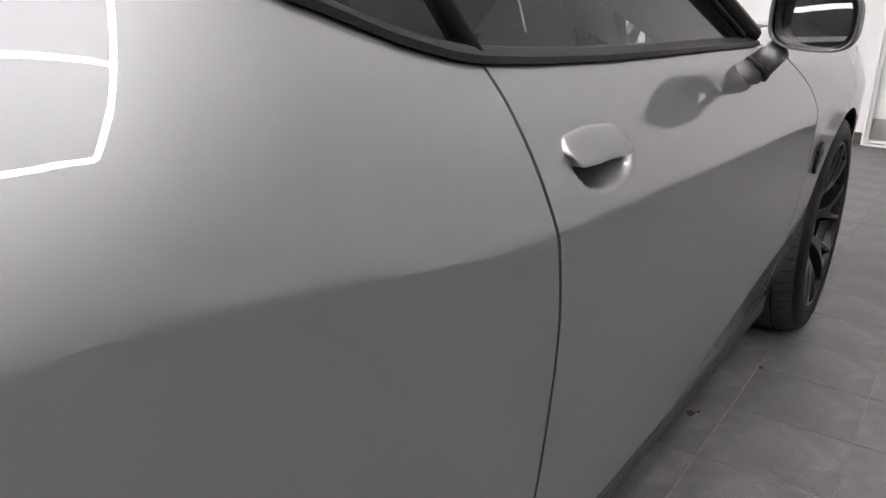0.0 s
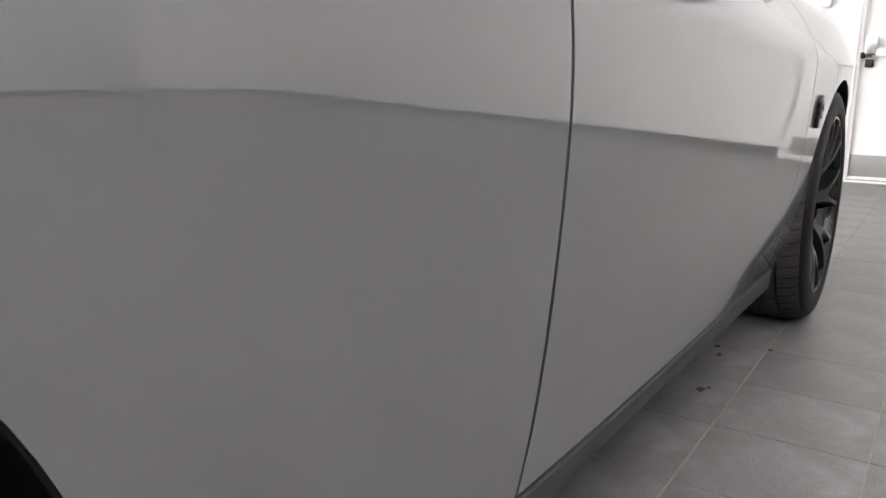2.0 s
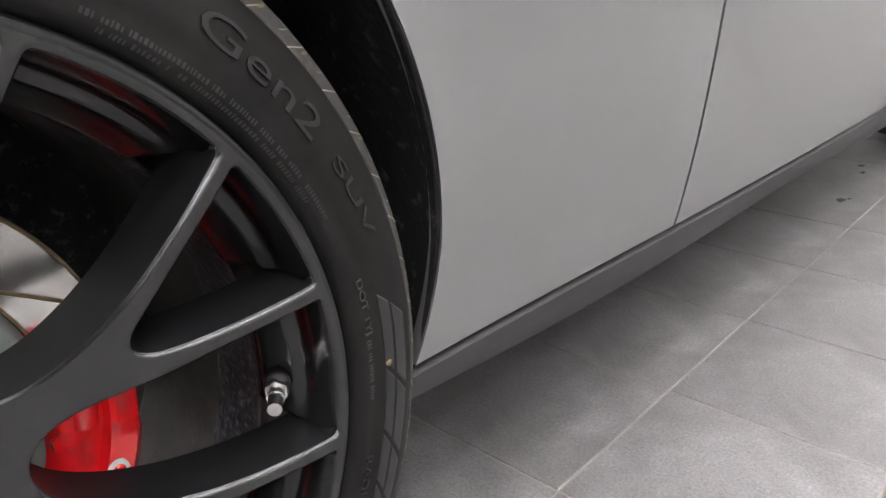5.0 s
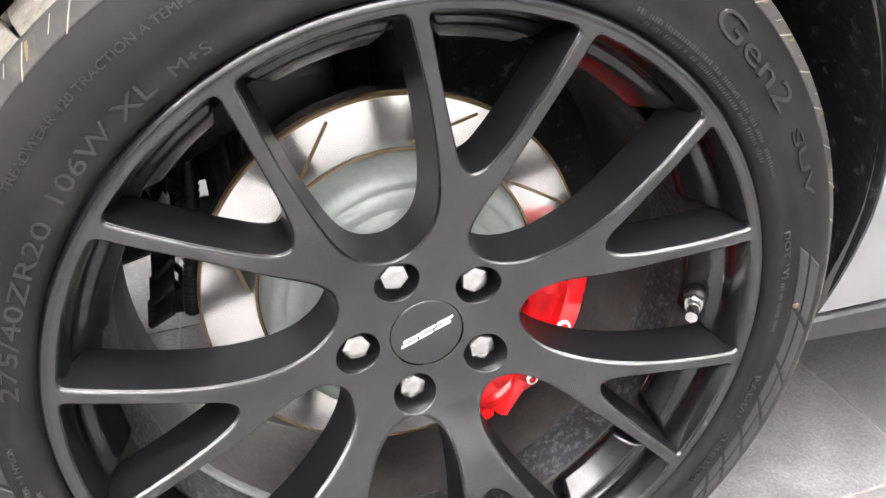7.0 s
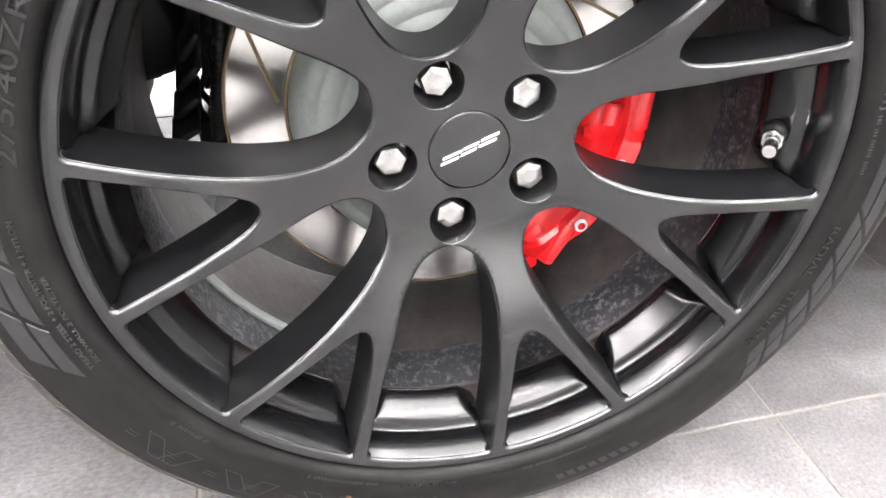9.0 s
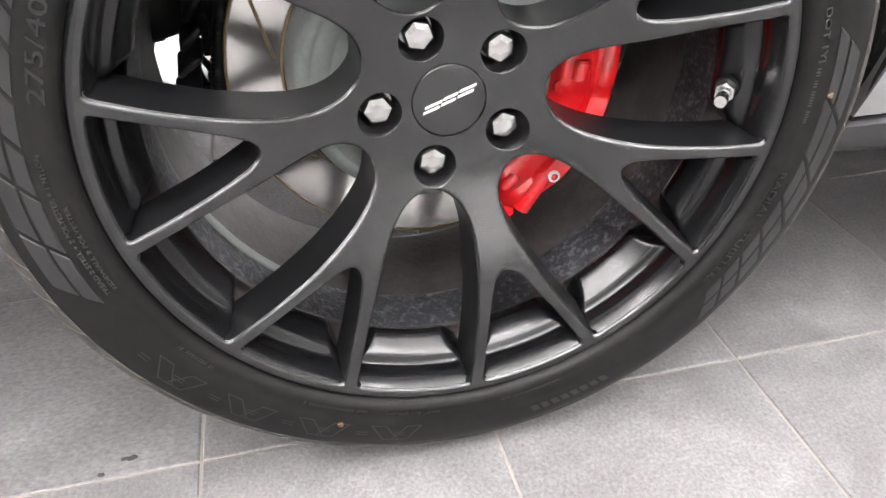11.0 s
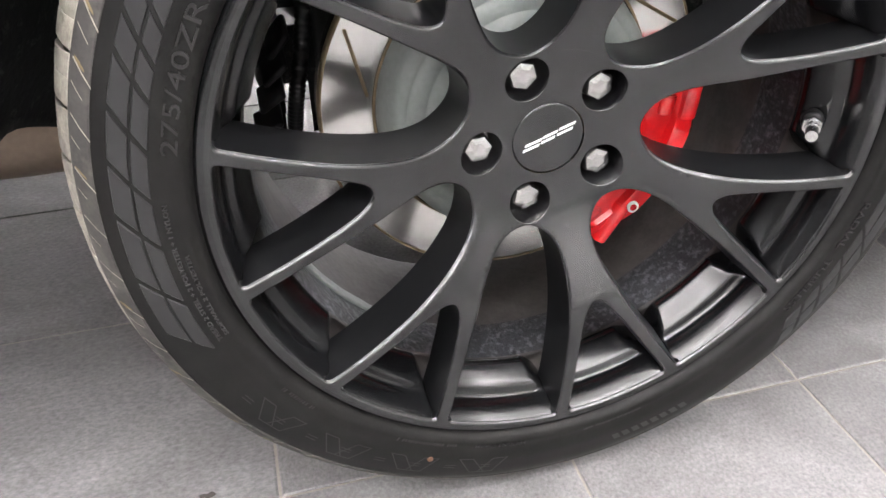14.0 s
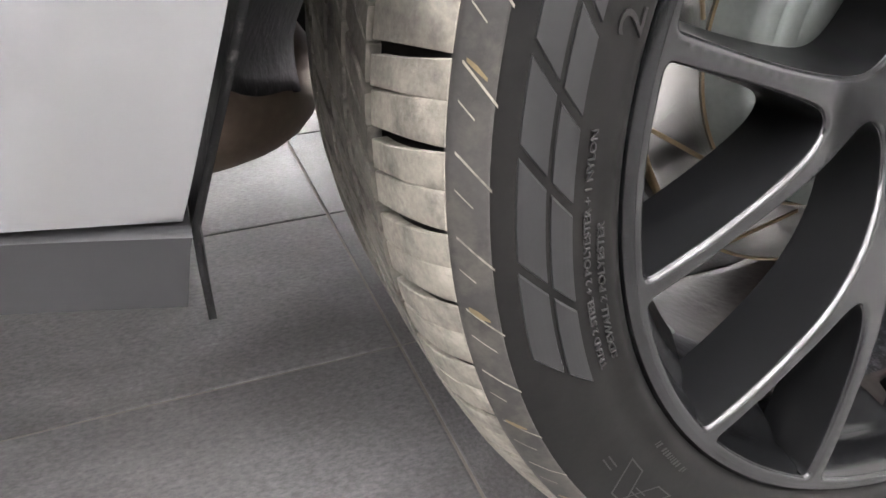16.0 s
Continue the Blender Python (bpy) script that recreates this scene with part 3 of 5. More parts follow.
    part("hub", W["hub"], WHEELBLK, rim)
    for k in range(5):
        a = radians(phase + 72 * k)
        part("lug_nut", W["nut"], CHROME, rim, "worn chrome hexagonal lug nut", pose(0, NUT_R * math.cos(a), NUT_R * math.sin(a), 17 * k, 0, 0))
    part("centre_cap", W["cap"], WHEELBLK, rim)
    for me in W["mark"]:
        part("cap_mark", me, CAPLOGO, rim, "bright silver slanted mark", pose(0, 0, 0, 13, 0, 0))
    part("tyre", pressed(W["tyre"].copy(), 0.0004 - at[2]) if detailed else W["tyre"], RUBBER, rim, "black low-profile tyre with moulded side lettering")
    for k, me in enumerate(W["ribs"]):
        if detailed:
            me = pressed(me.copy(), 0.0004 - at[2])
        part("tread_rib", me, TREAD if k == 0 and detailed else TREADMID if detailed else TREADDK, rim, "tread rib whitened by dust and wear" if k == 0 and detailed else "")
    if not detailed:
        return rim
    # valve
    bm = bmesh.new()
    a = radians(-2.5)
    d = Vector((0.78, -0.62 * math.cos(a), -0.62 * math.sin(a))).normalized()
    p = Vector((0.012, 0.2415 * math.cos(a), 0.2415 * math.sin(a)))
    cyl(bm, p, p + d * 0.012, 0.0098, 0.0090, 20)
    part("valve_base", bm, BLACKTRIM, rim)
    bm = bmesh.new()
    cyl(bm, p + d * 0.012, p + d * 0.018, 0.0085, n=6)
    cyl(bm, p + d * 0.018, p + d * 0.026, 0.0062, n=20)
    cyl(bm, p + d * 0.026, p + d * 0.040, 0.0055, 0.0050, 16)
    part("valve", sharp(from_bm("valve", bm), 30), CHROME, rim, "bare metal tyre valve with cap")
    for a in (-148, -141.5, -135):
        part("balance_weight", W["weight"], HATGREY, rim, "grey stuck-on balance weight", pose(-0.052, 0.2355 * math.cos(radians(a)), 0.2355 * math.sin(radians(a)), a, 0, 0) )
    # raised lettering
    for s, h, r0, a0, a1 in (("275/40ZR20", 0.0105, 0.2828, 168.5, 143.5), ("106W XL", 0.0105, 0.2838, 140.6, 123.3), ("M+S", 0.0068, 0.2835, 121.0, 115.8)):
        part("lettering", mesh_of("lettering", *wrapped(s, h, r0, a0, a1), smooth=False), LETTER, rim, "raised size lettering")
    for s, h, r0, a0, a1 in (("Gen2", 0.0170, 0.3035, 51.5, 33.4), ("SUV", 0.0092, 0.3068, 29.3, 17.8)):
        part("lettering", mesh_of("lettering", *wrapped(s, h, r0, a0, a1, 0.0008), smooth=False), LETTER, rim, "raised outline lettering")
    for s, h, r0, a0, a1, mt in (("RADIAL   TUBELESS", 0.0075, 0.2860, -15.0, -39.0, LETTER), ("DOT 1YJ", 0.0055, 0.2870, 13.2, 4.5, LETTERW), ("TREADWEAR 420 TRACTION A TEMPERATURE A", 0.0050, 0.3100, 142.0, 107.0, LETTER), ("TREAD 2 STEEL + 2 POLYESTER + 1 NYLON", 0.0033, 0.2918, 199.0, 175.5, LETTERW),
                                ("SIDEWALL 2 POLYESTER", 0.0031, 0.2855, 198.5, 183.5, LETTERW), ("MADE IN VIETNAM", 0.0036, 0.2840, -96.0, -86.0 - 20.0, LETTER)):
        part("lettering", mesh_of("lettering", *wrapped(s, h, r0, a0, a1), smooth=False), mt, rim)
    rnd = random.Random(5)
    for r0, h, a0, a1, mt in ((0.2835, 0.0036, 62.0, 24.0, LETTER), (0.2785, 0.0030, 60.0, 28.0, LETTER), (0.2845, 0.0034, -72.0, -84.0, LETTER), (0.2840, 0.004, -147.0, -140.0, LETTER), (0.2860, 0.0045, 3.6, -6.0, LETTERW), (0.2830, 0.004, -110.0, -122.0, LETTER)):
        q, u, span = [], 0.0, abs(a1 - a0)
        while u < span:
            w = rnd.uniform(0.18, 0.42)
            if rnd.random() < 0.86:
                q.append((u, w, 0.0, rnd.uniform(0.75, 1.0), 0.05))
            u += w + 0.22
        V, F = shape_row(q, r0, h, max(a0, a1))
        part("small_print", mesh_of("small_print", V, F, False), mt, rim, "unreadable row of small moulded print")
    # the maker's name as plain slanted bars
    for k in range(8):
        u, lean = k * 6.6, -3.0 if k % 2 else 2.2
        one = [(u, 0.22, 0.0, 1.0, lean), (u + 2.6, 0.22, 0.0, 1.0, lean), (u, 2.7, 0.0, 0.045, lean), (u, 2.7, 0.955, 1.0, lean), (u + 3.0, 2.0, 0.42, 0.46, 0.0), (u + 3.0, 2.0, 0.58, 0.62, 0.0)]
        part("maker_bar", mesh_of("maker_bar", *shape_row(one, 0.301, 0.021, -99.0, 0.0007), smooth=False), LETTER, rim, "large plain raised outline")
    q = [(k * 1.9, 1.3, 0.0, 1.0, -0.5) for k in range(8)]
    for one in q:
        part("maker_bar", mesh_of("maker_bar", *shape_row([one], 0.308, 0.009, -64.0), smooth=False), LETTER, rim)
    # grip pattern: two rows of slanted satin patches that grow longer downwards
    for joints in ((147.0, 151.0, 155.3, 159.6, 166.0, 172.6, 179.5, 188.6, 198.0), (-43.0, -38.4, -33.7, -28.0, -21.7, -13.9, -3.6, 8.0)):
        items = []
        for b0, b1 in zip(joints, joints[1:]):
            for r0, r1 in ((0.3003, 0.3103), (0.3118, 0.3242)):
                V = []
                edge = (0, 0.04, 0.22, 0.4, 0.6, 0.78, 0.96, 1)
                for i in edge:
                    for j in edge:
                        r = r0 + (r1 - r0) * j
                        t = radians(b0 + 0.34 + (b1 - b0 - 0.68) * i - 5.2 * (r - 0.311) / 0.024)
                        e = -0.0004 if i in (0, 1) or j in (0, 1) else 0.0009
                        V.append((side_x(r) + e, r * math.cos(t), r * math.sin(t)))
                items.append((V, grid_faces(8, 8)))
        part("grip_pattern", mesh_of("grip_pattern", *join_vf(items), smooth=False), RUBBERGLOSS, rim, "satin grid of raised parallelograms")
    # dusty shoulder below the tread
    V, F = revolve([(0.0400, 0.3470)] + [(side_x(r) + 0.0007, r) for r in (0.3464, 0.3452, 0.3430, 0.3410, 0.3390, 0.3370, 0.3350, 0.3338)] + [(side_x(0.3330) - 0.0008, 0.3330)], 192)
    part("shoulder", pressed(mesh_of("shoulder", V, F), 0.0004 - at[2]), SHOULDER, rim, "dusty grey-brown tyre shoulder")
    # cuts in the shoulder with pale lips, carrying on the cross grooves, and paint marks
    items = []
    for k in range(60):
        for h, len_, w in ((0.0, 1.0, 0.11), (0.42, 0.35 + 0.3 * rnd.random(), 0.07)):
            a = k * 6 + 3.3 + 6 * h + rnd.uniform(-0.1, 0.1)
            V = []
            for u in (0, 0.5, 1.0):
                r = 0.3448 - 0.0118 * len_ * u
                for e in (-w, w):
                    t = radians(a + u * 2.4 * len_ + e)
                    V.append((side_x(r) + 0.0013, r * math.cos(t), r * math.sin(t)))
            items.append((V, [(0, 1, 3, 2), (2, 3, 5, 4)]))
    part("shoulder_bar", mesh_of("shoulder_bar", *join_vf(items), smooth=False), TREAD, rim, "fine pale bars moulded on the shoulder")["kind"] = "stuff"
    items = []
    for k in range(60):
        if rnd.random() < 0.6:
            a = k * 6 + 3.2 + rnd.uniform(-0.3, 0.3)
            V = []
            for r, w in ((0.3440, 0.20), (0.3410, 0.32), (0.3375, 0.15)):
                for s in (-1, 1):
                    t = radians(a + 1.0 * (0.3440 - r) / 0.0065 + s * w * rnd.uniform(0.5, 1.1))
                    V.append((side_x(r) + 0.0020, r * math.cos(t), r * math.sin(t)))
            items.append((V, [(0, 1, 3, 2), (2, 3, 5, 4)]))
    part("paint_mark", mesh_of("paint_mark", *join_vf(items), smooth=False), YELLOW, rim, "dull yellow streaks on the shoulder")["kind"] = "stuff"
    for a, r, mt in ((-113.9, 0.303, ORANGE), (-1.2, 0.304, YELLOW)):
        bm = bmesh.new()
        c = Vector((side_x(r), r * math.cos(radians(a)), r * math.sin(radians(a))))
        cyl(bm, c - Vector((0.002, 0, 0)), c + Vector((0.0012, 0, 0)), 0.0032, 0.0026, 18)
        part("paint_dot", bm, mt, rim)
    return rim

# ---- the car body: the flank as one smooth function of y (forward) and z (up) ----
crest_x = spline((-1.25, -0.9, -0.6, -0.2, 0.3, 0.8, 1.5, 2.25, 2.9, 3.3, 3.6, 3.75), (-0.06, 0.035, 0.068, 0.082, 0.084, 0.080, 0.076, 0.071, 0.066, 0.035, -0.05, -0.14))
tuck = spline((-1.2, 0.0, 0.4, 0.85, 1.5, 2.2, 2.6, 3.7), (0.04, 0.045, 0.053, 0.054, 0.062, 0.078, 0.085, 0.09))
sill_z = spline((-1.2, 0.0, 0.37, 0.81, 1.25, 2.2, 2.5, 3.7), (0.33, 0.318, 0.306, 0.290, 0.275, 0.242, 0.235, 0.215))
hip = spline((-1.2, 0.0, 0.45, 0.8, 1.2, 1.7, 2.3, 3.7), (1.4, 1.4, 1.6, 2.1, 2.2, 1.9, 1.2, 1.0))
CREASE = 0.79
# the shoulder line: level along the door, rising over the rear wheel
crease_z = spline((-1.25, -0.6, 0.0, 0.26, 0.31, 0.365, 0.43, 0.48, 0.53, 0.60, 0.69, 0.78, 0.95, 1.15, 1.4, 1.84, 2.3, 3.7),
                  (0.900, 0.905, 0.894, 0.879, 0.874, 0.868, 0.856, 0.846, 0.834, 0.820, 0.807, 0.802, 0.797, 0.793, 0.788, 0.783, 0.783, 0.780))
CUP = (0.27, 0.25, 0.30)


def skin(y, z):
    """The flank without the finger bowl: a gently curved side below the shoulder line, a slope above it."""
    w = min(max((0.80 - y) / 0.62, 0), 1)
    w = w * w * (3 - 2 * w)
    soft = 0.0035 + 0.0075 * w
    q = (z - crease_z(y)) / soft
    up = soft * (math.log1p(math.exp(q)) if q < 30 else q)
    d = z - CREASE
    low = 0.012 * d + 0.44 * (0.77 * d - 0.5 * (z * z - CREASE * CREASE))
    e = sill_z(y) - CREASE
    base = -(0.012 * e + 0.44 * (0.77 * e - 0.5 * (sill_z(y) ** 2 - CREASE * CREASE)))
    t = max(0.0, d / e)
    rise = (CUP[0] + CUP[1] * w) * up + (hip(y) * (1 - w) + CUP[2] * w) * up * up
    return crest_x(y) + low - (tuck(y) - base) * t ** 7 - rise


def flank(y, z, flare=True):
    x = skin(y, z)
    # the lip of the rear arch stands proud
    cy, cz, ry, rz = (y + 0.012, z - 0.38, 0.380, 0.40) if y > -0.012 else (y + 0.012, z - 0.45, 0.376, 0.33)
    rho = max(math.hypot(cy / ry, cz / rz), 0.2)
    e = math.hypot(cy, cz) * (1 - 1 / rho)
    if e < 0.16:
        x += 0.007 * math.exp(-(max(e, 0) / 0.026) ** 2) * min(max((z - 0.30) / 0.12, 0), 1)
    # the finger bowl under the door handle
    g = ((y - 0.941) / 0.082) ** 2 + ((z - 0.857) / 0.033) ** 2
    if g < 1:
        x -= 0.032 * (1 - g) ** 0.8
    return x


def rear_arch(y):
    if y > -0.012:
        return 0.38 + 0.40 * math.sqrt(max(0, 1 - ((y + 0.012) / 0.380) ** 2))
    return 0.45 + 0.33 * math.sqrt(max(0, 1 - ((y + 0.012) / 0.376) ** 2))


def front_arch(y):
    q = (y - 2.79) / 0.40
    return 0.45 + 0.29 * math.sqrt(max(0, 1 - q * q))


def arch_y_front(z):
    return -0.012 + 0.380 * math.sqrt(max(0, 1 - ((z - 0.38) / 0.40) ** 2))


def arch_y_rear(z):
    e = -0.012 - 0.376 * math.sqrt(max(0, 1 - ((z - 0.45) / 0.33) ** 2))
    return min(e, -0.388 - 0.295 * (0.54 - z)) if z < 0.54 else e


gap_r = spline((0.20, 0.284, 0.36, 0.45, 0.60, 0.74, 0.80, 0.83, 0.87, 0.90, 0.93, 0.96, 1.0), (0.815, 0.826, 0.829, 0.823, 0.812, 0.800, 0.787, 0.783, 0.7835, 0.787, 0.7925, 0.797, 0.802))
gap_f = spline((0.20, 0.4, 0.6, 0.74, 0.79, 0.827, 0.867, 0.914, 0.95, 1.0), (2.225, 2.215, 2.205, 2.200, 2.198, 2.186, 2.149, 2.078, 2.02, 1.94))


class Sheet:
    """A panel put together from grids that share their borders, with its edges turned inwards."""
    def __init__(self):
        self.V, self.F = [], []

    def grid(self, rows):
        base = len(self.V)
        n = len(rows[0])
        for r in rows:
            self.V += r
        self.F += grid_faces(len(rows), n, base)

    def mesh(self, name, inward=(-0.014, 0, 0), mirror=False):
        bm = bmesh.new()
        vs = [bm.verts.new(v) for v in self.V]
        for f in self.F:
            try:
                bm.faces.new([vs[i] for i in f])
            except ValueError:
                pass
        bmesh.ops.remove_doubles(bm, verts=bm.verts, dist=0.0004)
        bmesh.ops.recalc_face_normals(bm, faces=bm.faces)
        up = sum(f.normal.x * f.calc_area() for f in bm.faces)
        if up < 0:
            bmesh.ops.reverse_faces(bm, faces=bm.faces)
        edges = [e for e in bm.edges if e.is_boundary]
        g = bmesh.ops.extrude_edge_only(bm, edges=edges)["geom"]
        v2 = [v for v in g if isinstance(v, bmesh.types.BMVert)]
        bmesh.ops.translate(bm, verts=v2, vec=inward)
        if mirror:
            for v in bm.verts:
                v.co.x = -1.76 - v.co.x
            bmesh.ops.reverse_faces(bm, faces=bm.faces)
        return sharp(from_bm(name, bm), 50)


def steps(a, b, n):
    return [a + (b - a) * i / n for i in range(n + 1)]


ZS = 0.60


def belt(y):
    return float(np.interp(y, (0.30, 0.45, 0.541, 0.60, 0.667, 0.746, 0.797, 0.918, 1.1, 1.3, 1.9), (1.06, 1.050, 1.024, 1.008, 0.988, 0.971, 0.965, 0.959, 0.954, 0.952, 0.950)))


def bump_up(y):
    """How far the lower edge of the bumper rises behind the wheel."""
    return 0.075 * (1 - math.exp(-max(0, -0.44 - y) * 2.1))


def bumper_in(z):
    """How far the bumper's lower side draws in behind the wheel."""
    return 0.036 * min(1.0, max(0.0, (0.50 - z) / 0.16)) ** 2


def quarter():
    s = Sheet()
    # ahead of the wheel arch
    zs = [sill_z(0.6) + (ZS - sill_z(0.6)) * i / 16 for i in range(17)]
    n = 22
    low = []
    for i, z in enumerate(zs):
        row = []
        for j in range(n + 1):
            y = arch_y_front(z) + (gap_r(z) - 0.0032 - arch_y_front(z)) * j / n
            zz = z + (sill_z(y) + 0.003 - zs[0]) * (1 - i / 16)
            row.append((flank(y, zz), y, zz))
        low.append(row)
    s.grid(low)
    # behind the wheel arch, down to the lower valance
    rear = []
    zs2 = steps(0.341, ZS, 18)
    for z in zs2:
        e = arch_y_rear(z)
        rear.append([(flank(y, zz) - bumper_in(zz), y, zz) for y, zz in ((y, z + (ZS - z) / (ZS - 0.341) * bump_up(y)) for y in steps(-1.07, e, 22))])
    s.grid(rear)
    # above: columns from the arch or from the seam up to the shoulder
    cols = [v[1] for v in rear[-1]]
    a0, a1 = arch_y_rear(ZS), arch_y_front(ZS)
    cols += [a0 + (a1 - a0) * (0.5 - 0.5 * math.cos(math.pi * i / 40)) for i in range(1, 40)]
    cols += [v[1] for v in low[-1]]
    K = 46
    table = []
    for i in range(K + 1):
        row = []
        for y0 in cols:
            top = belt(min(y0, 0.83)) if y0 > 0.30 else 1.06
            bot = max(ZS, rear_arch(y0)) if a0 < y0 < a1 else ZS
            z = bot + (top - bot) * i / K
            y = y0
            if y0 >= a1:
                # lean the last columns to the slanting gap
                f = (y0 - a1) / (gap_r(ZS) - 0.0032 - a1)
                for _ in range(4):
                    y = a1 + (gap_r(z) - 0.0032 - a1) * f
                    z = ZS + ((belt(y) if y > 0.30 else 1.06) - ZS) * i / K
            row.append((flank(y, z), y, z))
        table.append(row)
    # shoulder rolling in towards the boot and the rear pillar
    for dx, dz in ((0.03, 0.022), (0.075, 0.040), (0.14, 0.055), (0.24, 0.068)):
        row = []
        for (x, y, z) in table[K]:
            f = min(max((0.42 - y) / 0.10, 0), 1)
            row.append((x - (0.012 + (dx - 0.012) * f), y, z + dz * f + 0.0005))
        table.append(row)
    s.grid(table)
    return s


def door():
    s = Sheet()
    ys = sorted(set([i / 240 for i in range(0, 43)] + [0.19 + 0.81 * i / 34 for i in range(35)]))
    parts_z = [0.775 * i / 48 for i in range(48)] + [0.775 + 0.165 * i / 44 for i in range(44)] + [0.94 + 0.06 * i / 8 for i in range(9)]
    rows = []
    for q in parts_z:
        row = []
        for f in ys:
            y, z = 0.83 + (2.2 - 0.83) * f, 0.6
            for _ in range(5):
                lo = sill_z(y) + 0.003
                z = lo + (belt(y) - lo) * q
                y = gap_r(z) + 0.0032 + (gap_f(z) - 0.0038 - gap_r(z) - 0.0032) * f
            row.append((flank(y, z), y, z))
        rows.append(row)
    s.grid(rows)
    return s


def fender():
    s = Sheet()
    n = 16
    low = []
    zb = sill_z(2.3)
    def right(z):
        return 2.79 - 0.40 * math.sqrt(max(0, 1 - ((z - 0.45) / 0.29) ** 2))
    zs = steps(zb + 0.003, ZS, 18)
    for z in zs:
        l, r = gap_f(z) + 0.0032, right(z)
        low.append([(flank(y, z), y, z) for y in steps(l, r, n)])
    s.grid(low)
    front = []
    def left2(z):
        return 2.79 + 0.40 * math.sqrt(max(0, 1 - ((z - 0.45) / 0.29) ** 2))
    for z in zs:
        front.append([(flank(y, z), y, z) for y in steps(left2(z), 3.72, 14)])
    s.grid(front)
    a0, a1 = right(ZS), left2(ZS)
    cols = [v[1] for v in low[-1]] + [a0 + (a1 - a0) * (0.5 - 0.5 * math.cos(math.pi * i / 36)) for i in range(1, 36)] + [v[1] for v in front[-1]]
    K = 34
    table = []
    for i in range(K + 1):
        row = []
        for y0 in cols:
            bot = max(ZS, front_arch(y0)) if a0 < y0 < a1 else ZS
            z = bot + (0.90 - bot) * i / K
            y = y0
            if y0 <= a0:
                f = (y0 - a0) / (gap_f(ZS) + 0.0032 - a0)
                y = a0 + (gap_f(z) + 0.0032 - a0) * f
            row.append((flank(y, z), y, z))
        table.append(row)
    for dx, dz in ((0.012, 0.018), (0.03, 0.034), (0.06, 0.048), (0.11, 0.060), (0.2, 0.070), (0.35, 0.08)):
        table.append([(x - dx, (gap_f(z + dz) + 0.0032 if j == 0 and z + dz < 0.99 else y), z + dz) for j, (x, y, z) in enumerate(table[K])])
    s.grid(table)
    return s


def strip(points_top, points_bot, thick, name):
    """A band between two lines, with thickness towards the car."""
    s = Sheet()
    s.grid([points_bot, [tuple((np.array(a) + np.array(b)) / 2 + np.array((0.002, 0, 0))) for a, b in zip(points_bot, points_top)], points_top])
    return s


car = thing("car", "silver grey two-door muscle car parked on grey tiles", "car", (0, 0, 0))
MX = Matrix.Translation((-1.76, 0, 0)) @ Matrix.Rotation(math.pi, 4, "Z")

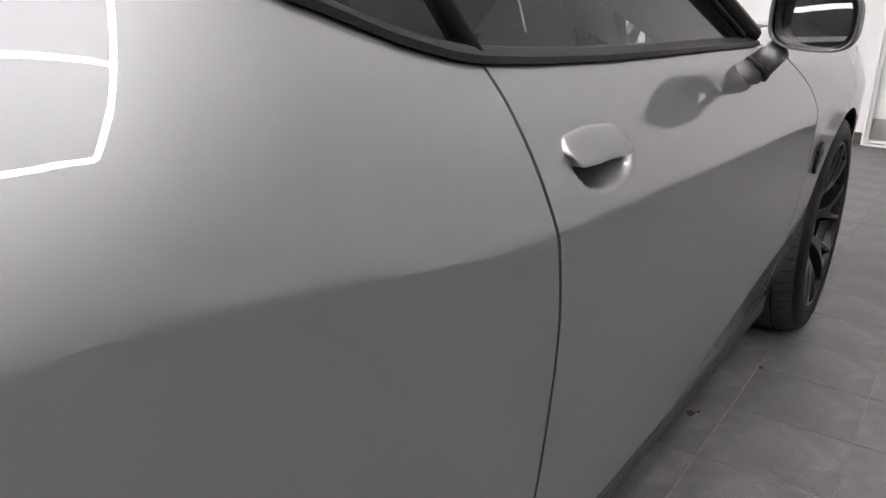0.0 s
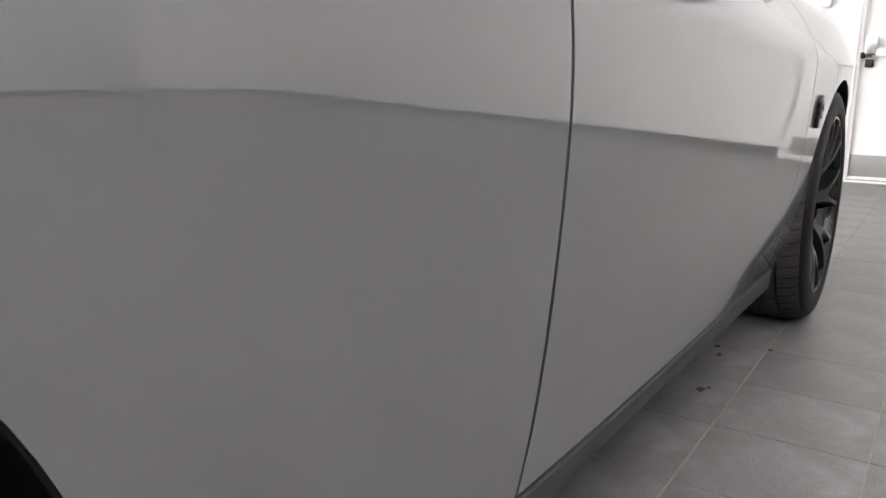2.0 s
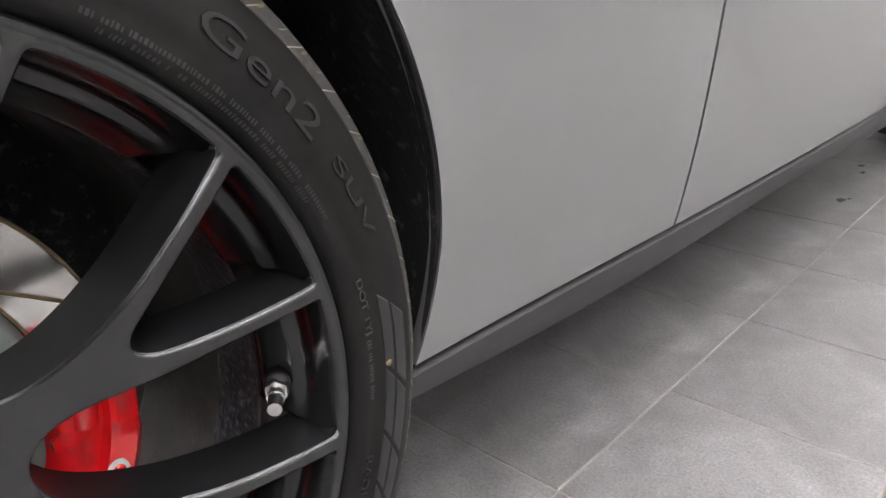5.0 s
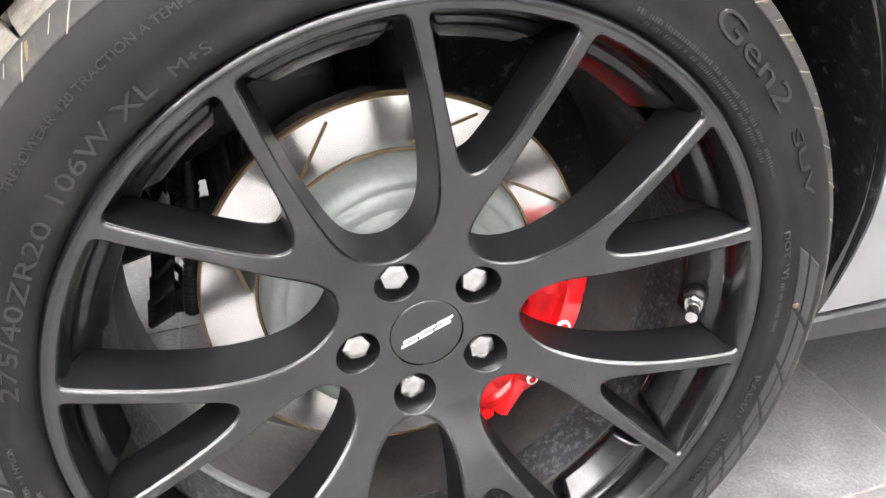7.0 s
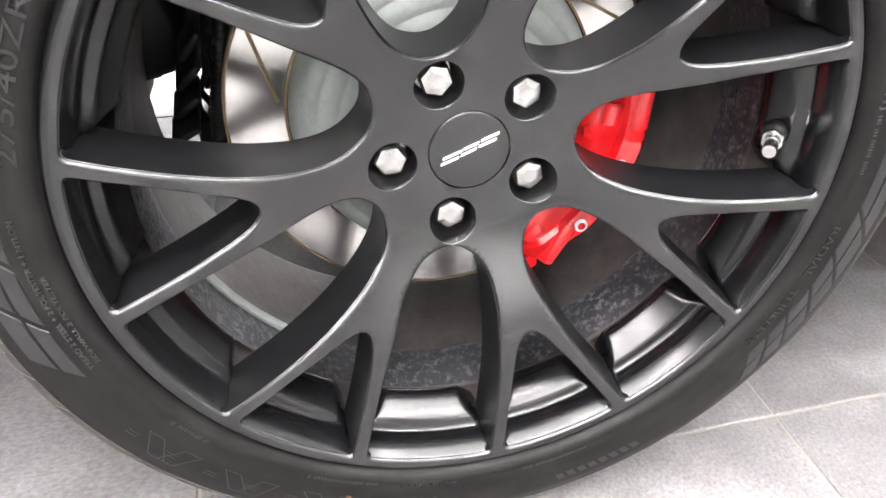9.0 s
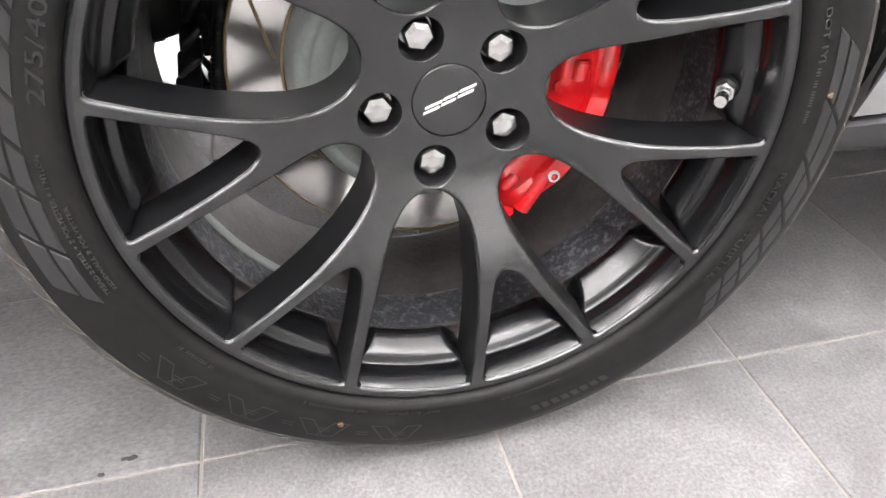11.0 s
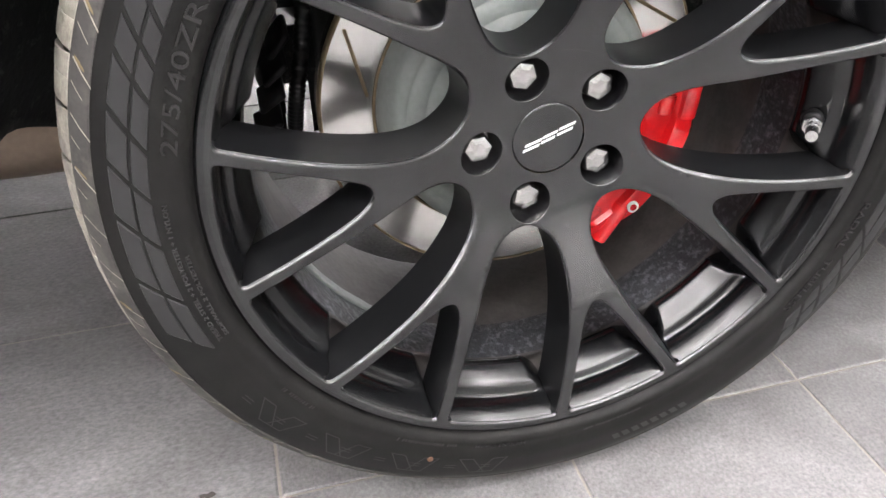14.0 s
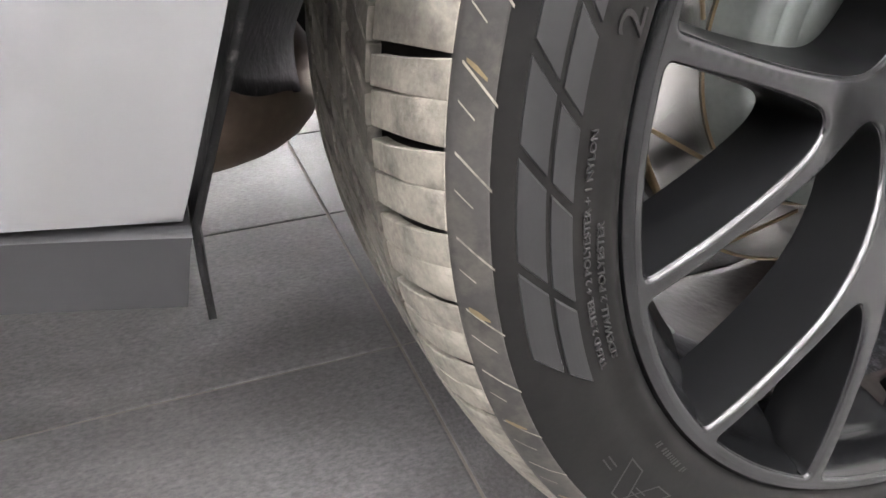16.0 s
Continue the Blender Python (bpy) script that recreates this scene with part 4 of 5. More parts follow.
for mirror in (False, True):
    q = part("quarter_panel", quarter().mesh("quarter_panel", (-0.013, 0, 0), mirror=mirror), PAINT, car, "silver grey rear quarter panel with round arch")
    d = part("door", door().mesh("door", (-0.005, 0, 0), mirror=mirror), PAINT, car, "closed silver grey door with a scooped handle")
    f = part("front_fender", fender().mesh("front_fender", (-0.004, 0, 0), mirror=mirror), PAINT, car, "silver grey front fender")

    # sill
    low = spline((0.345, 0.53, 0.79, 1.29, 1.74, 2.3), (0.268, 0.251, 0.238, 0.226, 0.200, 0.17))
    ysl = steps(0.345, 2.36, 40)
    s = Sheet()
    s.grid([[(flank(y, sill_z(y), False) - 0.022 - 0.02, y, low(y) - 0.004) for y in ysl],
            [(flank(y, sill_z(y), False) - 0.004 - 0.012, y, low(y)) for y in ysl],
            [(flank(y, sill_z(y), False) - 0.001, y, low(y) + 0.012) for y in ysl],
            [(flank(y, sill_z(y), False) + 0.002, y, sill_z(y) - 0.006) for y in ysl],
            [(flank(y, sill_z(y), False) - 0.003, y, sill_z(y) - 0.002) for y in ysl]])
    part("sill", s.mesh("sill", (-0.05, 0, 0), mirror), SILL, car, "dark grey plastic side sill")
    # lower rear valance
    yv = steps(-1.07, -0.444, 16)
    s = Sheet()
    s.grid([[(flank(y, 0.37) - 0.036 + dx, y + dy, z + q * bump_up(y)) for y in yv] for dx, dy, z, q in ((-0.03, -0.010, 0.293, 1.2), (-0.010, -0.008, 0.296, 1.2), (-0.001, -0.002, 0.328, 1.0), (0.0015, 0.0, 0.335, 1.0), (-0.003, 0.0, 0.3385, 1.0))])
    part("rear_valance", s.mesh("rear_valance", (-0.05, 0, 0), mirror), SILL, car, "dark grey lower rear valance")
    # window surround and glass
    yb = steps(0.42, 1.90, 60)
    s = Sheet()
    s.grid([[(flank(y, belt(y)) + 0.004, y, belt(y) + 0.001) for y in yb], [(flank(y, belt(y)) + 0.004, y, belt(y) + 0.009) for y in yb],
            [(flank(y, belt(y)) - 0.006, y, belt(y) + 0.017) for y in yb], [(flank(y, belt(y)) - 0.014, y, belt(y) + 0.019) for y in yb]])
    part("belt_moulding", s.mesh("belt_moulding", (-0.02, 0, -0.004), mirror), BLACKTRIM, car, "black rubber moulding below the side windows")
    for nm, y0, y1, top0, top1 in (("door_window", 0.808, 1.88, 1.31, 1.30), ("quarter_window", 0.45, 0.790, 1.27, 1.31)):
        s = Sheet()
        rows = []
        for i in range(9):
            row = []
            for y in steps(y0, y1, 24):
                z0 = belt(y) + 0.010
                z1 = top0 + (top1 - top0) * (y - y0) / (y1 - y0)
                if nm == "door_window":
                    z1 = min(z1, 1.0 + (1.90 - y) * 0.62)
                else:
                    z1 = min(z1, 1.05 + (y - 0.43) * 0.9)
                z1 = max(z1, z0 + 0.004)
                z = z0 + (z1 - z0) * i / 8
                row.append((flank(y, belt(y)) - 0.016 - (z - z0) * 0.62, y, z))
            rows.append(row)
        s.grid(rows)
        g = part(nm, s.mesh(nm, (-0.004, 0, 0), mirror), GLASS, car, "dark tinted side window")
        g.visible_shadow = False
    # pillar strip between the windows and the frame at its front end
    for (ya, za, yb_, zb_, w) in ((0.799, 0.972, 0.72, 1.29, 0.011), (1.89, 0.972, 1.44, 1.27, 0.02), (1.82, 0.972, 1.40, 1.25, 0.007)):
        bm = bmesh.new()
        xa = flank(ya, belt(ya)) - 0.010
        a, b = Vector((xa, ya, za)), Vector((xa - (zb_ - za) * 0.62, yb_, zb_))
        cyl(bm, a, b, w, w, 10)
        if mirror:
            for v in bm.verts:
                v.co.x = -1.76 - v.co.x
            bmesh.ops.reverse_faces(bm, faces=bm.faces)
        part("window_post", bm, BLACKTRIM, car, "black window post")

# roof, bonnet, boot, screens and ends, joined to both flanks
def across(rows, name, material, label):
    """A lofted panel between the two flanks: rows of (y, z, half width, crown)."""
    V = []
    n = 16
    for y, z, w, c in rows:
        for i in range(n + 1):
            u = -1 + 2 * i / n
            V.append((-0.88 + w * u, y, z + c * (1 - u * u)))
    F = grid_faces(len(rows), n + 1)
    me = mesh_of(name, V, F)
    ob = part(name, me, material, car, label)
    so = ob.modifiers.new("thickness", "SOLIDIFY"); so.thickness = 0.004
    return ob


across([(1.86, 0.985, 0.70, 0.03), (2.3, 0.985, 0.67, 0.035), (2.9, 0.975, 0.65, 0.03), (3.4, 0.94, 0.64, 0.02), (3.72, 0.86, 0.60, 0.01)], "bonnet", PAINT, "silver grey bonnet")
across([(1.86, 0.985, 0.80, 0.03), (1.65, 1.10, 0.74, 0.03), (1.40, 1.27, 0.66, 0.03)], "windscreen", GLASS, "tinted windscreen")
across([(1.42, 1.265, 0.68, 0.03), (1.1, 1.36, 0.66, 0.03), (0.6, 1.39, 0.65, 0.03), (0.1, 1.34, 0.65, 0.03)], "roof", PAINT, "silver grey roof")
across([(0.1, 1.34, 0.65, 0.03), (-0.3, 1.20, 0.66, 0.025), (-0.62, 1.09, 0.68, 0.02)], "rear_screen", GLASS, "tinted rear screen")
across([(-0.62, 1.09, 0.70, 0.02), (-0.85, 1.11, 0.72, 0.015), (-1.05, 1.10, 0.72, 0.01)], "boot_lid", PAINT, "silver grey boot lid")
across([(3.70, 0.86, 0.66, 0.01), (3.80, 0.78, 0.68, 0), (3.84, 0.55, 0.70, 0), (3.82, 0.34, 0.70, 0), (3.75, 0.22, 0.68, 0)], "front_bumper", PAINT, "silver grey front bumper")
across([(-1.05, 1.10, 0.78, 0.0), (-1.12, 0.98, 0.85, 0), (-1.14, 0.70, 0.87, 0), (-1.11, 0.50, 0.86, 0), (-1.06, 0.40, 0.84, 0)], "rear_bumper", PAINT, "silver grey rear bumper")
for s in (1, -1):
    V = []
    n = 8
    rows = []
    for y, zt, xt in ((0.42, 1.33, 0.64), (0.2, 1.345, 0.65), (-0.1, 1.27, 0.66), (-0.45, 1.13, 0.69), (-0.62, 1.09, 0.70)):
        r = []
        for i in range(n + 1):
            t = i / n
            r.append((-0.88 + s * (0.72 + (xt - 0.72) * t), y, 1.10 + (zt - 1.10) * t))
        rows.append(r)
    me = mesh_of("rear_pillar", [v for r in rows for v in r], grid_faces(5, n + 1))
    ob = part("rear_pillar", me, PAINT, car, "broad silver grey rear pillar")
    ob.modifiers.new("thickness", "SOLIDIFY").thickness = 0.01

# cabin
bm = bmesh.new()
box(bm, (-0.88, 1.78, 0.90), (1.45, 0.34, 0.16), 0.05)
part("dashboard", bm, CABIN, car, "black dashboard")
bm = bmesh.new()
box(bm, (-0.88, 1.24, 0.40), (1.5, 1.62, 0.04), 0.01)
box(bm, (-0.88, -0.02, 0.80), (1.0, 0.90, 0.04), 0.01)
part("cabin_floor", bm, CABIN, car)
for xs in (-0.50, -1.26):
    bm = bmesh.new()
    box(bm, (xs, 0.62, 0.78), (0.48, 0.16, 0.62), 0.06, 3, Euler((radians(-18), 0, 0)).to_matrix())
    box(bm, (xs, 0.86, 0.52), (0.48, 0.5, 0.16), 0.05, 3)
    box(bm, (xs, 0.50, 1.13), (0.26, 0.10, 0.17), 0.04, 3)
    part("seat", bm, CABIN, car, "black bucket seat")
V, F = [], []
for i in range(40):
    a = 2 * math.pi * i / 40
    for j in range(10):
        b = 2 * math.pi * j / 10
        r = 0.185 + 0.016 * math.cos(b)
        V.append((r * math.cos(a), 0.016 * math.sin(b), r * math.sin(a)))
for i in range(40):
    for j in range(10):
        F.append((i * 10 + j, i * 10 + (j + 1) % 10, ((i + 1) % 40) * 10 + (j + 1) % 10, ((i + 1) % 40) * 10 + j))
part("steering_wheel", mesh_of("steering_wheel", V, F), CABIN, car, "black steering wheel", pose(-1.24, 1.55, 0.90, 25, 0, 0))

# door handle: a flush flap over the upper half of the finger bowl
top_z = spline((0.852, 0.858, 0.871, 0.906, 0.956, 0.991, 1.014, 1.026), (0.876, 0.885, 0.891, 0.8935, 0.8935, 0.8905, 0.883, 0.868))
low_z = spline((0.852, 0.858, 0.866, 0.881, 0.906, 0.956, 1.014, 1.026), (0.874, 0.866, 0.8595, 0.8570, 0.8560, 0.8555, 0.8570, 0.8615))
hy = [0.852 + 0.174 * (0.5 - 0.5 * math.cos(math.pi * i / 36)) for i in range(37)]
rows = []
for v, out in ((0, -0.002), (0.03, 0.0015), (0.10, 0.0035), (0.3, 0.0058), (0.55, 0.0076), (0.8, 0.0086), (0.93, 0.0086), (0.985, 0.0076), (1.0, 0.0050), (0.99, -0.004)):
    r = []
    for i, y in enumerate(hy):
        z = top_z(y) + (low_z(y) - top_z(y)) * v
        e = min(1, i / 3, (36 - i) / 3)
        base = skin(y, z)
        r.append((base + (out + 0.002) * e - 0.002, y, z))
    rows.append(r)
s = Sheet(); s.grid(rows)
part("handle", s.mesh("handle", (-0.006, 0, 0)), PAINT, bpy.data.objects["door"], "silver grey flap handle over a finger bowl")
# badge on the fender: a small dark relief
bm = bmesh.new()
for cy, cz, sy, sz, rx in ((2.318, 0.678, 0.05, 0.022, 20), (2.330, 0.655, 0.042, 0.026, -15), (2.312, 0.632, 0.030, 0.03, 10), (2.345, 0.672, 0.02, 0.03, 40), (2.305, 0.655, 0.02, 0.02, 0)):
    box(bm, (flank(cy, cz) + 0.004, cy, cz), (0.010, sy, sz), 0.003, 2, Euler((radians(rx), 0, 0)).to_matrix())
part("badge", bm, BLACKTRIM, bpy.data.objects["front_fender"], "small glossy black relief badge")

# wing mirror
V, F = [], []
N = 40
prof = [(1.712, 0.90), (1.704, 0.93), (1.703, 0.97), (1.712, 1.0), (1.74, 1.0), (1.78, 0.95), (1.82, 0.82), (1.85, 0.60), (1.868, 0.30), (1.872, 0.01)]
for k, (y, sc) in enumerate(prof):
    for i in range(N):
        a = 2 * math.pi * i / N
        ca, sa = math.cos(a), math.sin(a)
        e = 0.62
        u, v = math.copysign(abs(ca) ** e, ca), math.copysign(abs(sa) ** e, sa)
        V.append((0.113 + 0.079 * sc * u, y, 1.012 + 0.060 * sc * v - 0.004 * u))
for k in range(len(prof) - 1):
    for i in range(N):
        F.append((k * N + i, k * N + (i + 1) % N, (k + 1) * N + (i + 1) % N, (k + 1) * N + i))
mir = part("wing_mirror", mesh_of("wing_mirror", V, F), HOUSING, car, "silver grey wing mirror on a short arm")
V = []
for sc, dy in ((0.90, 0.0), (0.85, 0.008), (0.83, 0.034)):
    for i in range(N):
        a = 2 * math.pi * i / N
        ca, sa = math.cos(a), math.sin(a)
        u, v = math.copysign(abs(ca) ** 0.62, ca), math.copysign(abs(sa) ** 0.62, sa)
        V.append((0.113 + 0.074 * sc * u, 1.711 + dy, 1.012 + 0.060 * sc * v - 0.004 * u))
F = [(k * N + i, (k + 1) * N + i, (k + 1) * N + (i + 1) % N, k * N + (i + 1) % N) for k in range(2) for i in range(N)]
part("mirror_surround", mesh_of("mirror_surround", V, F), BLACKTRIM, mir, "black surround of the mirror glass")
V = []
for sc in (0.84, 0.80, 0.01):
    for i in range(N):
        a = 2 * math.pi * i / N
        ca, sa = math.cos(a), math.sin(a)
        u, v = math.copysign(abs(ca) ** 0.62, ca), math.copysign(abs(sa) ** 0.62, sa)
        V.append((0.113 + 0.074 * sc * u, 1.737 - 0.2 * 0.074 * sc * u, 1.012 + 0.060 * sc * v - 0.004 * u))
F = [(k * N + i, (k + 1) * N + i, (k + 1) * N + (i + 1) % N, k * N + (i + 1) % N) for k in range(2) for i in range(N)]
part("mirror_glass", sharp(mesh_of("mirror_glass", V, F), 30), MIRROR, mir, "mirror glass")
for p0, p1, r0, r1 in (((-0.034, 1.652, 0.888), (0.026, 1.699, 0.913), 0.019, 0.0265), ((0.030, 1.703, 0.919), (0.057, 1.736, 0.953), 0.0275, 0.0235)):
    bm = bmesh.new()
    cyl(bm, p0, p1, r0, r1, 32)
    part("mirror_arm", bm, HOUSING, mir)
bm = bmesh.new()
cyl(bm, (0.0255, 1.6985, 0.9125), (0.0310, 1.7032, 0.9195), 0.0295, 0.0295, 32)
part("arm_joint", bm, BLACKTRIM, mir, "black joint ring of the mirror arm")
left = copy_thing(mir, MX @ pose(0, -3.54, 0))
left.parent = car
left.matrix_local = Matrix.Translation((-1.986 + 0.226, 0, 0)) @ Matrix.Diagonal((1, 1, 1, 1)) @ pose(-0.113 * 2 + 0.226 - 0.0, 0, 0)

# ---- wheels ----
rear = build_wheel(car, (0, 0, 0.355), 40, True)
build_wheel(car, (0.004, 2.775, 0.3615), 40, False, 31)
for y in (0, 2.775):
    o = build_wheel(car, (-1.76, y, 0.3615), 40, False, 12)
    o.matrix_local = pose(-1.76, y, 0.3615, 12, 0, 180)

# ---- brakes ----
def brake(at_y):
    V, F = revolve([(-0.085, 0.128), (-0.0845, 0.131), (-0.0845, 0.172), (-0.0852, 0.1745), (-0.113, 0.1745), (-0.113, 0.128), (-0.085, 0.128)], 128)
    disc = part("brake_disc", sharp(mesh_of("brake_disc", V, F), 30), STEEL, car, "bright slotted steel brake disc with rusty edges", pose(0, at_y, 0.355))
    V, F = join_vf([revolve([(-0.0835, 0.1262), (-0.0838, 0.1284)], 128), revolve([(-0.0838, 0.1725), (-0.0835, 0.1742), (-0.0860, 0.1752), (-0.092, 0.1755)], 128)])
    part("rust_ring", mesh_of("rust_ring", V, F), RUST, disc, "brown rust line along the disc's edges")
    V, F = revolve([(-0.086, 0.1255), (-0.080, 0.1235), (-0.070, 0.1215), (-0.060, 0.1195), (-0.055, 0.1165), (-0.0525, 0.112), (-0.0515, 0.108), (-0.0522, 0.1068), (-0.0522, 0.1045), (-0.0508, 0.1032), (-0.0500, 0.092), (-0.0508, 0.0905), (-0.0508, 0.0885), (-0.0498, 0.087), (-0.0498, 0.066)], 96)
    part("disc_hat", mesh_of("disc_hat", V, F), HATGREY, disc, "grey painted disc hat")
    V, F = revolve([(-0.0498, 0.0661), (-0.0500, 0.0640), (-0.0560, 0.0630), (-0.0560, 0.045), (-0.03, 0.04), (-0.028, 0.0)], 96)
    part("hub_bore", mesh_of("hub_bore", V, F), RUST, disc, "rusty hub in the hat's bore")
    for k in range(8):
        a0, a1 = radians(18 + 44.6 * k), radians(18 + 20 + 44.6 * k)
        p0 = Vector((-0.0841, 0.1665 * math.cos(a0), 0.1665 * math.sin(a0)))
        p1 = Vector((-0.0841, 0.1330 * math.cos(a1), 0.1330 * math.sin(a1)))
        bm = bmesh.new()
        d = p1 - p0
        box(bm, (0, 0, 0), (0.0012, 0.0030, d.length), 0.0005, 1)
        part("slot", bm, RUST, disc, "", Matrix.Translation((p0 + p1) / 2) @ pose(0, 0, 0, math.degrees(math.atan2(-d.y, d.z)), 0, 0))
    return disc


brake(0)
brake(2.775)


def caliper():
    """An arched block over the front of the disc: a rounded back along its inner side, a valley, and a flat plate outside."""
    V, F = [], []
    A = steps(-66, 15, 60)
    for a in A:
        e = min(1, (a + 66) / 7, (15 - a) / 7)
        e = max(0.0, e) ** 0.5
        plate = min(1, max(0, (a + 50) / 5)) * min(1, max(0, (-9 - a) / 5))
        r_in = 0.104 + 0.012 * (1 - e)
        r_out = 0.1705 + 0.0055 * plate - 0.008 * (1 - e)
        front = -0.042 - 0.014 * (1 - e) - 0.003 * plate
        ring = [(-0.080, r_in + 0.006), (front - 0.016, r_in), (front - 0.006, r_in + 0.003), (front, r_in + 0.008), (front + 0.002, r_in + 0.015), (front - 0.001, r_in + 0.024), (front - 0.006, 0.1380), (front - 0.0075, 0.1425),
                (front - 0.004 + 0.003 * plate, 0.1465), (front - 0.005 + 0.003 * plate, r_out - 0.010), (front - 0.009, r_out - 0.003), (front - 0.016, r_out), (-0.13, r_out + 0.003), (-0.14, r_out - 0.01), (-0.14, r_in + 0.01), (-0.118, r_in + 0.006)]
        t = radians(a)
        V += [(x, r * math.cos(t), r * math.sin(t)) for x, r in ring]
    P = len(ring)
    for i in range(len(A) - 1):
        for p in range(P):
            F.append((i * P + p, i * P + (p + 1) % P, (i + 1) * P + (p + 1) % P, (i + 1) * P + p))
    F.append(tuple(range(P)))
    F.append(tuple((len(A) - 1) * P + p for p in range(P))[::-1])
    return sharp(mesh_of("brake_caliper", V, F), 38)


cal = part("brake_caliper", caliper(), REDCAL, car, "glossy red four-piston brake caliper", pose(0, 0, 0.355))
def polar(a, r, x):
    return Vector((x, r * math.cos(radians(a)), r * math.sin(radians(a))))


for a, r, s in ((-22, 0.154, 0.0075), (-44.5, 0.157, 0.0058)):
    c = polar(a, r, -0.0480)
    bm = bmesh.new()
    cyl(bm, c - Vector((0.004, 0, 0)), c + Vector((0.0042, 0, 0)), s, s, 28)
    part("caliper_mark", bm, WHITELOGO, cal, "small round white mark")
    bm = bmesh.new()
    cyl(bm, c - Vector((0.004, 0, 0)), c + Vector((0.0048, 0, 0)), s * 0.60, s * 0.60, 24)
    part("caliper_mark_centre", bm, REDCAL, cal)
# piston housings, ribs, cross pipe and bolts
for p0, p1, w in ((polar(-9, 0.1585, -0.054), polar(8, 0.163, -0.054), 0.0110), (polar(-6, 0.128, -0.046), polar(2, 0.131, -0.046), 0.0100),
                  (polar(-46, 0.150, -0.054), polar(-61, 0.1665, -0.054), 0.0110), (polar(-62, 0.128, -0.048), polar(-54, 0.124, -0.046), 0.0100)):
    bm = bmesh.new()
    cyl(bm, p0, p1, w, w * 0.94, 24)
    bmesh.ops.bevel(bm, geom=[e for e in bm.edges if len(e.link_faces) == 2 and max(len(f.verts) for f in e.link_faces) > 4], offset=0.0015, segments=2, affect="EDGES")
    part("bore", sharp(from_bm("bore", bm), 35), REDCAL, cal)
for a, r, x in ((-9, 0.114, -0.044), (11, 0.120, -0.050), (-65, 0.163, -0.056), (-44, 0.108, -0.047)):
    bm = bmesh.new()
    cyl(bm, polar(a, r, x - 0.010), polar(a, r, x + 0.002), 0.0075, 0.0075, 6)
    part("caliper_bolt", sharp(from_bm("caliper_bolt", bm), 30), REDCAL, cal)
bm = bmesh.new()
c = polar(12, 0.174, -0.058)
d = Vector((0.25, 0.75, 0.62)).normalized()
cyl(bm, c - d * 0.006, c + d * 0.007, 0.0068, 0.0068, 6)
cyl(bm, c + d * 0.007, c + d * 0.016, 0.0050, 0.0044, 14)
part("bleed_screw", sharp(from_bm("bleed_screw", bm), 30), BLACKTRIM, cal, "dark steel bleed screw")
cal2 = part("brake_caliper", cal.data, REDCAL, car, "glossy red four-piston brake caliper", pose(0, 2.775, 0.355))

# cables, plug and black castings behind the disc
def cable(points, r, name, label="", ridge=0):
    """A bent round cable through a few points, ribbed where it is a sheath."""
    u = [i / (len(points) - 1) for i in range(len(points))]
    f = [spline(u, [p[c] for p in points]) for c in range(3)]
    n = 90
    V = []
    for k in range(n + 1):
        p = Vector([g(k / n) for g in f]); q = Vector([g(min(1, k / n + 0.01)) - g(max(0, k / n - 0.01)) for g in f])
        rot = q.to_track_quat("Z", "Y").to_matrix()
        rr = r * (1 + (ridge if k % 3 else -ridge))
        V += [tuple(p + rot @ Vector((rr * math.cos(2 * math.pi * i / 10), rr * math.sin(2 * math.pi * i / 10), 0))) for i in range(10)]
    F = [(k * 10 + i, k * 10 + (i + 1) % 10, (k + 1) * 10 + (i + 1) % 10, (k + 1) * 10 + i) for k in range(n) for i in range(10)]
    return part(name, mesh_of(name, V, F), BLACKTRIM, car, label)


cable(((-0.24, -0.170, 0.50), (-0.27, -0.196, 0.42), (-0.29, -0.206, 0.37), (-0.285, -0.216, 0.33), (-0.30, -0.207, 0.300), (-0.30, -0.198, 0.278)), 0.0042, "sensor_cable", "black looped sensor cable")
cable(((-0.22, -0.150, 0.52), (-0.26, -0.185, 0.44), (-0.28, -0.218, 0.385), (-0.29, -0.200, 0.345), (-0.295, -0.214, 0.305), (-0.30, -0.210, 0.275)), 0.0034, "sensor_cable")
cable(((-0.20, -0.165, 0.46), (-0.19, -0.172, 0.40), (-0.185, -0.184, 0.345), (-0.19, -0.190, 0.305)), 0.0075, "brake_hose", "ribbed black hose beside the disc", 0.10)
bm = bmesh.new()
box(bm, (-0.30, -0.208, 0.264), (0.024, 0.028, 0.032), 0.004)
box(bm, (-0.30, -0.200, 0.284), (0.016, 0.016, 0.014), 0.003)
part("cable_plug", bm, BLACKTRIM, car, "small black cable plug")
rnd = random.Random(21)
bm = bmesh.new()
for c, d, rx in (((-0.25, -0.262, 0.430), (0.09, 0.105, 0.150), 0.25), ((-0.25, -0.225, 0.475), (0.08, 0.09, 0.10), -0.3), ((-0.24, -0.300, 0.400), (0.07, 0.06, 0.08), 0.5), ((-0.25, -0.243, 0.375), (0.05, 0.030, 0.050), 0.3), ((-0.24, -0.212, 0.420), (0.05, 0.026, 0.060), -0.2), ((-0.23, -0.176, 0.455), (0.05, 0.040, 0.050), 0.6)):
    box(bm, c, d, 0.014, 2, Euler((rx, 0.1, 0)).to_matrix())
for v in bm.verts:
    v.co += Vector((rnd.uniform(-1, 1), rnd.uniform(-1, 1), rnd.uniform(-1, 1))) * 0.0025
part("link_bracket", bm, BLACKTRIM, car, "rough black suspension casting")
